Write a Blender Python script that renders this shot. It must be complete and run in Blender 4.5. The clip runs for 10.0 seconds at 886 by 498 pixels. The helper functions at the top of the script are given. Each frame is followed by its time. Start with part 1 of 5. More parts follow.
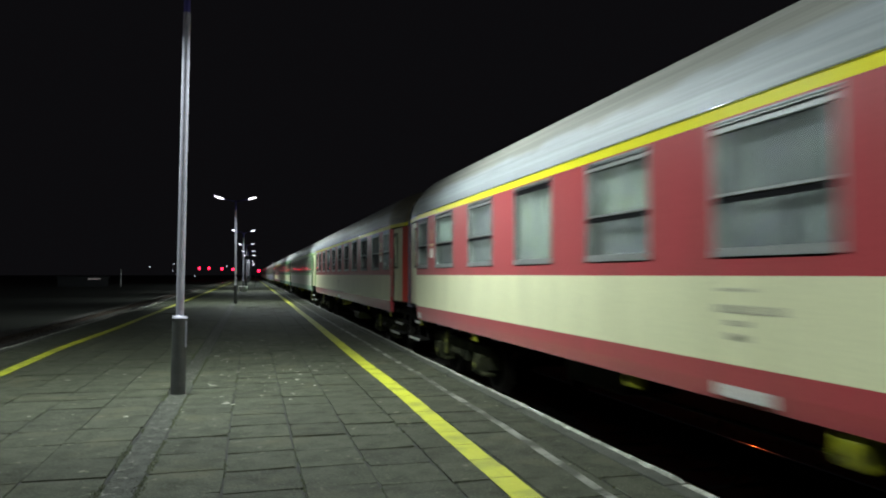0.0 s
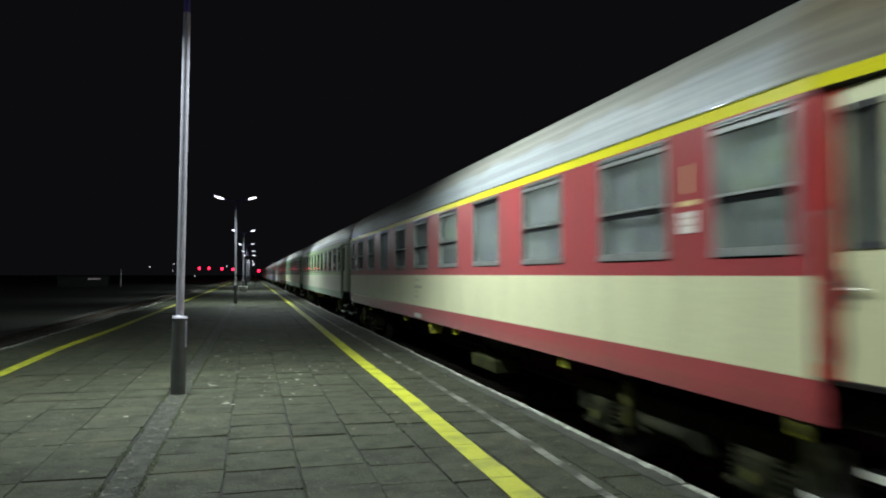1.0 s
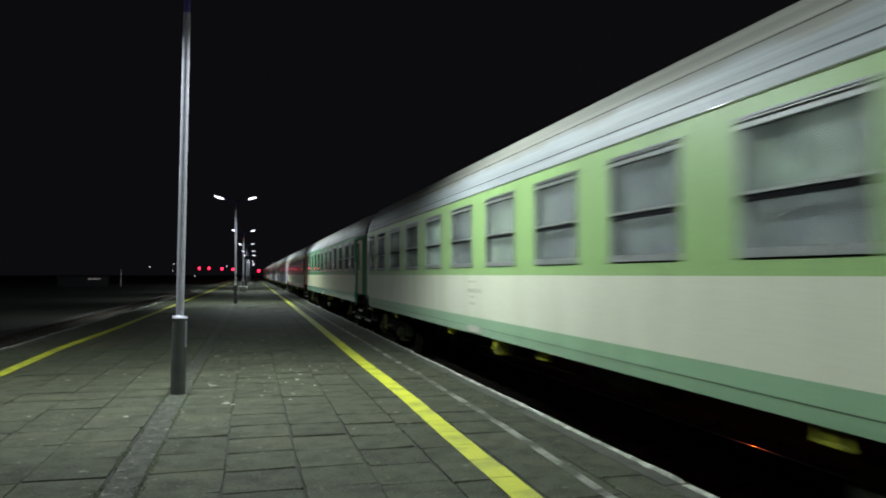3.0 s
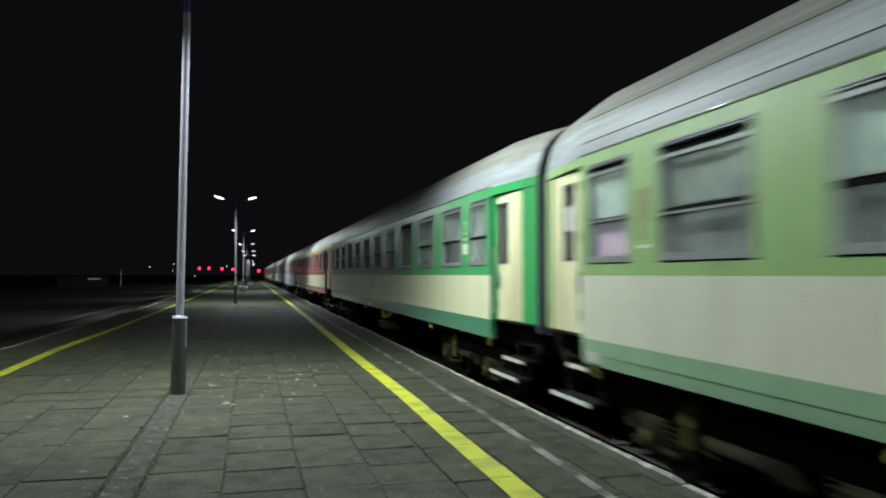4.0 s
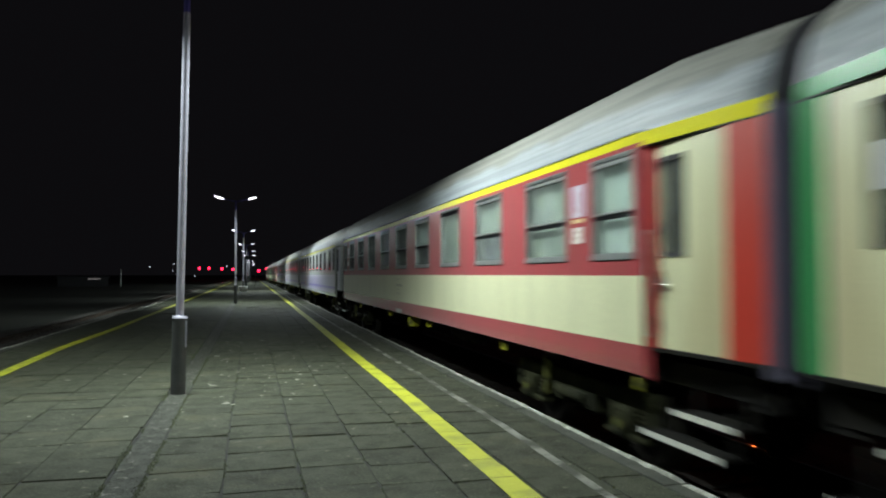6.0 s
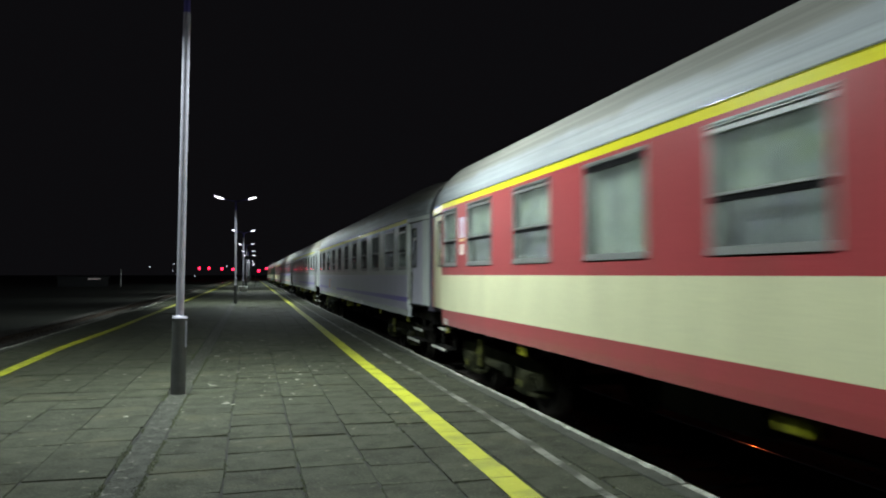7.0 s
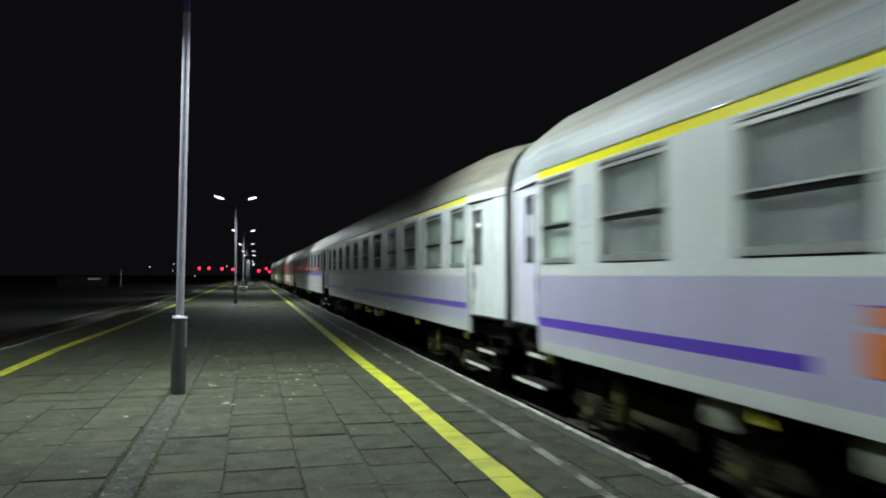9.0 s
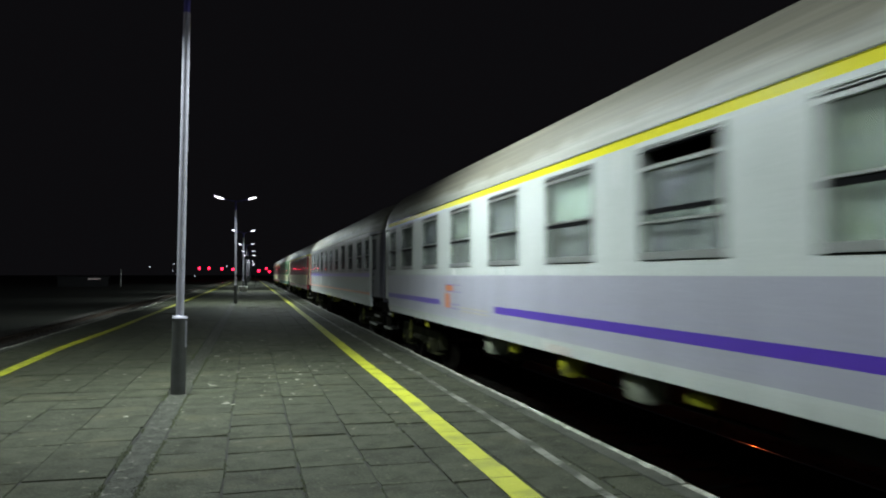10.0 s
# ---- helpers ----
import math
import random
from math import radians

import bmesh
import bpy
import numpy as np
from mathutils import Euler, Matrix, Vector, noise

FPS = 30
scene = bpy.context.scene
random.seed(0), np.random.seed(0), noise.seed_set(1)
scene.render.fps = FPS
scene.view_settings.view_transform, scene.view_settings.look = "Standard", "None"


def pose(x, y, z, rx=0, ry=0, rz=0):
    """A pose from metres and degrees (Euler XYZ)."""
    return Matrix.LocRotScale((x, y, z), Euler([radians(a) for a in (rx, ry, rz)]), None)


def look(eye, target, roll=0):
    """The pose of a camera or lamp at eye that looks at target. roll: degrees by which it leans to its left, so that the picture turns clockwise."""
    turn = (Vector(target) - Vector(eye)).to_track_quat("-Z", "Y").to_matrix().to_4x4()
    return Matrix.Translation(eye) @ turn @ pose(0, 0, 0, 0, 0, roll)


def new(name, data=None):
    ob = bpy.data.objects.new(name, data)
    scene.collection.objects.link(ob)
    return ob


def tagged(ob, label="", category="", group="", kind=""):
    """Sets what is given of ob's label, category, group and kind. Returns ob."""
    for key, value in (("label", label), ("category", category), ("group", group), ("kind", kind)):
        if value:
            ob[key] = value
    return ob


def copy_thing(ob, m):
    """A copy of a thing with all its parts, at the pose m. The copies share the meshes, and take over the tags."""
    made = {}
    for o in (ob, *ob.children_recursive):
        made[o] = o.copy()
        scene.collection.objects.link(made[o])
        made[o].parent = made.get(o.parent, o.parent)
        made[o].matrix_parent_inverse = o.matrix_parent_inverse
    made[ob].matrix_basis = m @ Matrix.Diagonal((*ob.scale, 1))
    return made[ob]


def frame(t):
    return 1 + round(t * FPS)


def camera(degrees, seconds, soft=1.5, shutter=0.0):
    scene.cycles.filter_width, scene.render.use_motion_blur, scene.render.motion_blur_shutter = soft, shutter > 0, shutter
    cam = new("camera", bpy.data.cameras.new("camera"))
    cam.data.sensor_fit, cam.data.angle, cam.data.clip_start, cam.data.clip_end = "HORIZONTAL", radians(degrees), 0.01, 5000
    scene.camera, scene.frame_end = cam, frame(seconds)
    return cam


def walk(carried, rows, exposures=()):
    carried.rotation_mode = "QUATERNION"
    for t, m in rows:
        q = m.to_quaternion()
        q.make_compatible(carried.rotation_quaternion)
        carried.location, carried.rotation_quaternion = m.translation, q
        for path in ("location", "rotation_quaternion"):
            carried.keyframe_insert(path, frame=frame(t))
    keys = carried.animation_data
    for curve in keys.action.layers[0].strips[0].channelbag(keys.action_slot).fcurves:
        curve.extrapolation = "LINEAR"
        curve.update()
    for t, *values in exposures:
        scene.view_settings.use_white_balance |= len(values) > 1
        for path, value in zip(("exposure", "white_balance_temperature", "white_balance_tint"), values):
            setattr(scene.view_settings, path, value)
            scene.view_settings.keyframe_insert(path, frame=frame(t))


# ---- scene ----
# A night train passes a low platform. x: across the platform, y: along the track, z: up from the platform.
RAIL = -0.37          # top of the rails
AXIS = 4.78           # middle of the train's track
AXIS_LEFT = -6.72     # middle of the track on the other side
EDGE, EDGE_LEFT = 3.205, -5.08
POLE_X, POLE_Y, POLE_STEP = -0.925, 10.22, 30.9
HALF = 1.41           # half the width of a coach
COACH = 24.5

# ---- camera ----
cam = camera(63.06, 10.0, soft=2.0, shutter=0.55)
EYE = Vector((0, 0, 1.58))
TURN, TILT = radians(14.86), radians(2.03)
AIM = EYE + Vector((math.sin(TURN) * math.cos(TILT), math.cos(TURN) * math.cos(TILT), math.sin(TILT)))
walk(cam, [(0.0, look(EYE, AIM)), (10.0, look(EYE, AIM))])

# ---- night sky and exposure ----
world = bpy.data.worlds.new("night")
scene.world = world
world.use_nodes = True
world.node_tree.nodes["Background"].inputs[0].default_value = (0.0037, 0.0035, 0.0042, 1)
world.node_tree.nodes["Background"].inputs[1].default_value = 1.0
scene.view_settings.exposure = 0.0
LAMP_POWER = 3100.0
LAMP_COLOUR = (0.88, 1.0, 0.99)


# ---- materials ----
def material(name, colour, rough=0.6, metal=0.0, second=None, size=3.0, fine=40.0, amount=0.5, bump=0.15, stretch=(1, 1, 1), place="Object",
             spread=0.0, coat=0.0, rough_vary=0.15, edges=(0.42, 0.68)):
    m = bpy.data.materials.new(name)
    m.use_nodes = True
    nt = m.node_tree
    n, l = nt.nodes, nt.links
    b = n["Principled BSDF"]
    b.inputs["Metallic"].default_value = metal
    b.inputs["Coat Weight"].default_value = coat
    b.inputs["Coat Roughness"].default_value = 0.12
    second = second or tuple(c * 0.55 for c in colour)
    if place == "World":
        src = n.new("ShaderNodeNewGeometry").outputs["Position"]
    else:
        src = n.new("ShaderNodeTexCoord").outputs["Object"]
    mp = n.new("ShaderNodeMapping")
    mp.inputs["Scale"].default_value = stretch
    l.new(src, mp.inputs["Vector"])
    big = n.new("ShaderNodeTexNoise")
    big.inputs["Scale"].default_value, big.inputs["Detail"].default_value = size, 6
    small = n.new("ShaderNodeTexNoise")
    small.inputs["Scale"].default_value, small.inputs["Detail"].default_value = fine, 4
    l.new(mp.outputs[0], big.inputs["Vector"])
    l.new(src, small.inputs["Vector"])
    ramp = n.new("ShaderNodeMapRange")
    ramp.inputs["From Min"].default_value, ramp.inputs["From Max"].default_value = edges
    ramp.inputs["To Max"].default_value = amount
    l.new(big.outputs["Fac"], ramp.inputs["Value"])
    mix = n.new("ShaderNodeMix")
    mix.data_type = "RGBA"
    mix.inputs[6].default_value = (*colour, 1)
    mix.inputs[7].default_value = (*second, 1)
    l.new(ramp.outputs[0], mix.inputs[0])
    grain = n.new("ShaderNodeMapRange")
    grain.inputs["From Min"].default_value, grain.inputs["From Max"].default_value = 0.3, 0.7
    grain.inputs["To Min"].default_value, grain.inputs["To Max"].default_value = 0.86, 1.1
    l.new(small.outputs["Fac"], grain.inputs["Value"])
    value = grain.outputs[0]
    if spread:
        info = n.new("ShaderNodeObjectInfo")
        isl = n.new("ShaderNodeNewGeometry")
        add = n.new("ShaderNodeMath")
        l.new(info.outputs["Random"], add.inputs[0])
        l.new(isl.outputs["Random Per Island"], add.inputs[1])
        fr = n.new("ShaderNodeMath")
        fr.operation = "FRACT"
        l.new(add.outputs[0], fr.inputs[0])
        sp = n.new("ShaderNodeMapRange")
        sp.inputs["To Min"].default_value, sp.inputs["To Max"].default_value = 1 - spread, 1 + spread
        l.new(fr.outputs[0], sp.inputs["Value"])
        mul = n.new("ShaderNodeMath")
        mul.operation = "MULTIPLY"
        l.new(value, mul.inputs[0])
        l.new(sp.outputs[0], mul.inputs[1])
        value = mul.outputs[0]
    sc = n.new("ShaderNodeVectorMath")
    sc.operation = "SCALE"
    l.new(mix.outputs[2], sc.inputs[0])
    l.new(value, sc.inputs["Scale"])
    l.new(sc.outputs[0], b.inputs["Base Color"])
    rg = n.new("ShaderNodeMapRange")
    rg.inputs["To Min"].default_value, rg.inputs["To Max"].default_value = max(0.02, rough - rough_vary), min(1, rough + rough_vary)
    l.new(big.outputs["Fac"], rg.inputs["Value"])
    l.new(rg.outputs[0], b.inputs["Roughness"])
    if bump:
        bp = n.new("ShaderNodeBump")
        bp.inputs["Strength"].default_value, bp.inputs["Distance"].default_value = bump, 0.01
        l.new(small.outputs["Fac"], bp.inputs["Height"])
        l.new(bp.outputs[0], b.inputs["Normal"])
    return m


def glow(name, colour, strength):
    m = bpy.data.materials.new(name)
    m.use_nodes = True
    b = m.node_tree.nodes["Principled BSDF"]
    b.inputs["Base Color"].default_value = (*colour, 1)
    b.inputs["Emission Color"].default_value = (*colour, 1)
    b.inputs["Emission Strength"].default_value = strength
    return m


def spotted(m, colour, size, low, high, place_scale=(1, 1, 1)):
    """Pale lichen and droppings of uneven shape over a surface."""
    n, l = m.node_tree.nodes, m.node_tree.links
    b = n["Principled BSDF"]
    was = b.inputs["Base Color"].links[0].from_socket
    src = n.new("ShaderNodeNewGeometry").outputs["Position"]
    mp = n.new("ShaderNodeMapping")
    mp.inputs["Scale"].default_value = place_scale
    l.new(src, mp.inputs["Vector"])
    a = n.new("ShaderNodeTexNoise")
    a.inputs["Scale"].default_value, a.inputs["Detail"].default_value, a.inputs["Roughness"].default_value = size, 7, 0.62
    l.new(mp.outputs[0], a.inputs["Vector"])
    r = n.new("ShaderNodeMapRange")
    r.inputs["From Min"].default_value, r.inputs["From Max"].default_value = low, high
    r.inputs["To Max"].default_value = 0.85
    l.new(a.outputs["Fac"], r.inputs["Value"])
    mix = n.new("ShaderNodeMix")
    mix.data_type = "RGBA"
    l.new(r.outputs[0], mix.inputs[0])
    l.new(was, mix.inputs[6])
    mix.inputs[7].default_value = (*colour, 1)
    l.new(mix.outputs[2], b.inputs["Base Color"])
    return m


DIRT = (0.10, 0.085, 0.06)


def paint(name, colour, rough=0.24, dirt=0.35, second=None):
    m = material(name, colour, rough, 0, second or tuple(0.45 * c + 0.4 * d for c, d in zip(colour, DIRT)), 1.3, 60, dirt, 0.02,
                    (1.6, 1.6, 0.35), coat=0.0, rough_vary=0.05)
    # sheen greys the paint at grazing views, imitating haze and lost colour far off
    b = m.node_tree.nodes["Principled BSDF"]
    b.inputs["Sheen Weight"].default_value, b.inputs["Sheen Roughness"].default_value = 0.3, 0.35
    b.inputs["Sheen Tint"].default_value = (0.75, 0.77, 0.74, 1)
    return m


RED = paint("red_paint", (0.35, 0.050, 0.058))
RED_END = paint("bright_red_paint", (0.52, 0.03, 0.015), 0.4)
CREAM = paint("cream_paint", (0.64, 0.64, 0.41), 0.3, 0.22)
GREEN = paint("green_paint", (0.035, 0.30, 0.09))
GREEN_LOW = paint("blue_green_paint", (0.03, 0.22, 0.11))
PALE_GREEN = paint("faded_green_paint", (0.215, 0.355, 0.12), 0.5)
PALE_GREEN_LOW = paint("faded_sea_green_paint", (0.205, 0.345, 0.21), 0.5)
OFF_WHITE = paint("off_white_paint", (0.53, 0.535, 0.43), 0.42, 0.25)
WHITE = paint("white_paint", (0.52, 0.555, 0.55), 0.26, 0.22)
LAVENDER = paint("lavender_grey_paint", (0.33, 0.315, 0.44), 0.4, 0.18)
GREY_LAVENDER = paint("grey_lavender_paint", (0.325, 0.325, 0.395), 0.4, 0.22)
DOOR_WHITE = paint("pale_lavender_paint", (0.50, 0.49, 0.60), 0.4, 0.25)
VIOLET = paint("violet_paint", (0.07, 0.025, 0.36), 0.35, 0.1)
YELLOW = paint("yellow_paint", (0.70, 0.64, 0.015), 0.2, 0.10)
GRAPHITE = paint("graphite_paint", (0.09, 0.085, 0.12), 0.34, 0.2)
ORANGE = paint("orange_paint", (0.52, 0.15, 0.04), 0.4, 0.1)


def roof_paint(name, side, top, line, end_soot=False):
    """Roof paint with soot that has settled on the crown, its edge ragged and streaky."""
    m = material(name, side, 0.6, 0, tuple(0.7 * c for c in side), 0.9, 30, 0.75, 0.06, (1.0, 0.45, 2.0), rough_vary=0.1)
    n, l = m.node_tree.nodes, m.node_tree.links
    b = n["Principled BSDF"]
    b.inputs["Specular IOR Level"].default_value = 0.3
    was = b.inputs["Base Color"].links[0].from_socket
    co = n.new("ShaderNodeTexCoord").outputs["Object"]
    sep = n.new("ShaderNodeSeparateXYZ")
    l.new(co, sep.inputs[0])
    mp = n.new("ShaderNodeMapping")
    mp.inputs["Scale"].default_value = (0.6, 0.9, 0.5)
    l.new(co, mp.inputs["Vector"])
    a = n.new("ShaderNodeTexNoise")
    a.inputs["Scale"].default_value, a.inputs["Detail"].default_value, a.inputs["Roughness"].default_value = 1.4, 6, 0.6
    l.new(mp.outputs[0], a.inputs["Vector"])
    add = n.new("ShaderNodeMath")
    add.operation = "MULTIPLY_ADD"
    l.new(a.outputs["Fac"], add.inputs[0])
    add.inputs[1].default_value = 0.36
    l.new(sep.outputs["Z"], add.inputs[2])
    rg = n.new("ShaderNodeMapRange")
    rg.inputs["From Min"].default_value, rg.inputs["From Max"].default_value = line + 0.15, line + 0.25
    l.new(add.outputs[0], rg.inputs["Value"])
    mix = n.new("ShaderNodeMix")
    mix.data_type = "RGBA"
    l.new(rg.outputs[0], mix.inputs[0])
    l.new(was, mix.inputs[6])
    mix.inputs[7].default_value = (*top, 1)
    if end_soot:
        # an old brown exhaust stain over the leading end
        yr = n.new("ShaderNodeMath")
        yr.operation = "MULTIPLY_ADD"
        l.new(a.outputs["Fac"], yr.inputs[0])
        yr.inputs[1].default_value = -1.6
        l.new(sep.outputs["Y"], yr.inputs[2])
        er = n.new("ShaderNodeMapRange")
        er.inputs["From Min"].default_value, er.inputs["From Max"].default_value = -11.2, -11.7
        er.inputs["To Max"].default_value = 0.85
        l.new(yr.outputs[0], er.inputs["Value"])
        stain = n.new("ShaderNodeMix")
        stain.data_type = "RGBA"
        l.new(er.outputs[0], stain.inputs[0])
        l.new(mix.outputs[2], stain.inputs[6])
        stain.inputs[7].default_value = (0.13, 0.105, 0.06, 1)
        mix = stain
    # long streaks where rain has dragged the dirt along the roof sheets
    ms = n.new("ShaderNodeMapping")
    ms.inputs["Scale"].default_value = (7.0, 0.10, 9.0)
    l.new(co, ms.inputs["Vector"])
    st = n.new("ShaderNodeTexNoise")
    st.inputs["Scale"].default_value, st.inputs["Detail"].default_value = 1.6, 4
    l.new(ms.outputs[0], st.inputs["Vector"])
    sr = n.new("ShaderNodeMapRange")
    sr.inputs["From Min"].default_value, sr.inputs["From Max"].default_value = 0.35, 0.65
    sr.inputs["To Min"].default_value, sr.inputs["To Max"].default_value = 0.76, 1.12
    l.new(st.outputs["Fac"], sr.inputs["Value"])
    sc = n.new("ShaderNodeVectorMath")
    sc.operation = "SCALE"
    l.new(mix.outputs[2], sc.inputs[0])
    l.new(sr.outputs[0], sc.inputs["Scale"])
    l.new(sc.outputs[0], b.inputs["Base Color"])
    return m


GUTTER = material("glossy_gutter_paint", (0.16, 0.165, 0.14), 0.14, 0.0, (0.10, 0.10, 0.08), 6, 60, 0.4, 0.0, coat=0.6, rough_vary=0.03)
RUSTY_CREAM = paint("rust_streaked_cream_paint", (0.66, 0.66, 0.42), 0.35, 0.55, (0.30, 0.22, 0.10))
ROOF_GREY = roof_paint("grey_roof_paint", (0.265, 0.285, 0.30), (0.19, 0.187, 0.165), 3.52)
ROOF_SOOT = roof_paint("soot_stained_roof_paint", (0.265, 0.285, 0.30), (0.19, 0.187, 0.165), 3.52, True)
ROOF_DIRTY = roof_paint("sooty_roof_paint", (0.27, 0.27, 0.24), (0.15, 0.14, 0.11), 3.40)
ALUMINIUM = material("window_aluminium", (0.19, 0.205, 0.195), 0.45, 0.3, None, 6, 80, 0.35, 0.03)
SASH_RAIL = material("bright_sash_rail", (0.235, 0.245, 0.235), 0.4, 0.3, None, 6, 80, 0.35, 0.03)
SILL = material("sill_aluminium", (0.24, 0.25, 0.245), 0.45, 0.3, None, 6, 80, 0.4, 0.03)
RUBBER = material("black_rubber", (0.02, 0.02, 0.022), 0.8, 0, None, 5, 50, 0.4, 0.2)
BLACK = material("black_gap", (0.004, 0.004, 0.005), 0.95, 0, None, 5, 50, 0.4, 0.1)
BLACK.node_tree.nodes["Principled BSDF"].inputs["Specular IOR Level"].default_value = 0.05
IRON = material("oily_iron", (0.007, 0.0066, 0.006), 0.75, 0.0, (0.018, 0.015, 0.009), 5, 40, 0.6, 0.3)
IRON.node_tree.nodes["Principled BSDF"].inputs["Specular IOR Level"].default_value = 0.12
DUSTY_OLIVE = material("dusty_olive_paint", (0.030, 0.034, 0.009), 0.9, 0, (0.014, 0.016, 0.006), 4, 40, 0.8, 0.3)
DUSTY_OLIVE.node_tree.nodes["Principled BSDF"].inputs["Specular IOR Level"].default_value = 0.15
OLIVE = material("oily_olive_paint", (0.10, 0.105, 0.015), 0.7, 0, (0.02, 0.022, 0.008), 8, 50, 0.9, 0.2)
DUSTY_GREY = material("dusty_grey_green_paint", (0.20, 0.22, 0.17), 0.7, 0, (0.07, 0.08, 0.05), 7, 60, 0.8, 0.2)
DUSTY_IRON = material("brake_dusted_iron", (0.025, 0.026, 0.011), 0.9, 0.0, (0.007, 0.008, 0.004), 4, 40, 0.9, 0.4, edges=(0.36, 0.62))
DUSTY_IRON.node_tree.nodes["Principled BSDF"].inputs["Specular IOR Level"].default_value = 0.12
STEEL = material("bare_steel", (0.45, 0.45, 0.42), 0.35, 0.85, (0.2, 0.17, 0.12), 8, 60, 0.5, 0.05)
TREAD = material("wheel_tread", (0.06, 0.055, 0.045), 0.5, 0.6, (0.02, 0.018, 0.014), 6, 50, 0.7, 0.1)
# pale step lips: lamp light on the front edges, put into the colour
STEP_EDGE = material("lit_step_edge", (0.62, 0.62, 0.55), 0.45, 0.2, None, 9, 70, 0.35, 0.1)
YELLOW_DIRTY = material("oily_yellow_paint", (0.40, 0.40, 0.008), 0.55, 0, (0.05, 0.05, 0.008), 9, 50, 0.95, 0.1, edges=(0.35, 0.6))
INTERIOR = material("brown_panel", (0.08, 0.065, 0.05), 0.6, 0, None, 2, 30, 0.4, 0.05)
LETTER = paint("grey_letter_paint", (0.42, 0.39, 0.33), 0.5, 0.3)
FAINT_LETTER = paint("faint_letter_paint", (0.31, 0.295, 0.23), 0.5, 0.3)
RUSTY_MARK = material("rust_brown_mark", (0.16, 0.14, 0.07), 0.7, 0, (0.26, 0.30, 0.12), 7, 60, 0.9, 0.1)
NOTICE = paint("notice_paper", (0.55, 0.55, 0.58), 0.7, 0.2)
PLATE = paint("white_plate_paint", (0.70, 0.68, 0.64), 0.5, 0.3)
WORN_PLATE = material("worn_label_paint", (0.50, 0.48, 0.45), 0.6, 0, (0.26, 0.20, 0.18), 9, 60, 0.7, 0.1)
LAVENDER_PLATE = paint("lavender_plate_paint", (0.48, 0.42, 0.52), 0.5, 0.4)
FADED_LAVENDER = paint("faded_lavender_letter_paint", (0.36, 0.36, 0.46), 0.5, 0.3)
PALE_NUMERAL = paint("pale_green_numeral_paint", (0.42, 0.52, 0.26), 0.5, 0.3)
NUMERAL = paint("numeral_paint", (0.70, 0.52, 0.22), 0.5, 0.3)
def patterned(name, colour, second, third):
    """Curtain cloth with folds; its big blots also paint in window reflections, different in each window."""
    m = material(name, colour, 0.9, 0, second, 2.0, 90, 0.95, 0.2, (1, 3.6, 0.8), edges=(0.40, 0.60))
    n, l = m.node_tree.nodes, m.node_tree.links
    b = n["Principled BSDF"]
    was = b.inputs["Base Color"].links[0].from_socket
    rnd = n.new("ShaderNodeObjectInfo").outputs["Random"]
    far = n.new("ShaderNodeMath")
    far.operation = "MULTIPLY"
    far.inputs[1].default_value = 53.0
    l.new(rnd, far.inputs[0])
    for mp in [k for k in n if k.type == "MAPPING"]:
        l.new(far.outputs[0], mp.inputs["Location"])
    off = n.new("ShaderNodeVectorMath")
    off.operation = "ADD"
    l.new(n["Texture Coordinate"].outputs["Object"], off.inputs[0])
    l.new(far.outputs[0], off.inputs[1])
    a = n.new("ShaderNodeTexNoise")
    a.inputs["Scale"].default_value, a.inputs["Detail"].default_value = 3.1, 3
    l.new(off.outputs[0], a.inputs["Vector"])
    r = n.new("ShaderNodeMapRange")
    r.inputs["From Min"].default_value, r.inputs["From Max"].default_value = 0.52, 0.66
    r.inputs["To Max"].default_value = 0.8
    l.new(a.outputs["Fac"], r.inputs["Value"])
    mix = n.new("ShaderNodeMix")
    mix.data_type = "RGBA"
    l.new(r.outputs[0], mix.inputs[0])
    l.new(was, mix.inputs[6])
    mix.inputs[7].default_value = (*third, 1)
    l.new(mix.outputs[2], b.inputs["Base Color"])
    return m


CURTAINS = [patterned("curtain_pale", (0.31, 0.38, 0.345), (0.21, 0.25, 0.22), (0.17, 0.19, 0.21)),
            patterned("curtain_mid", (0.16, 0.19, 0.155), (0.058, 0.070, 0.072), (0.075, 0.098, 0.05)),
            patterned("curtain_dark", (0.075, 0.082, 0.082), (0.028, 0.034, 0.042), (0.045, 0.04, 0.075)),
            patterned("curtain_rose", (0.40, 0.22, 0.36), (0.33, 0.20, 0.31), (0.36, 0.24, 0.33))]


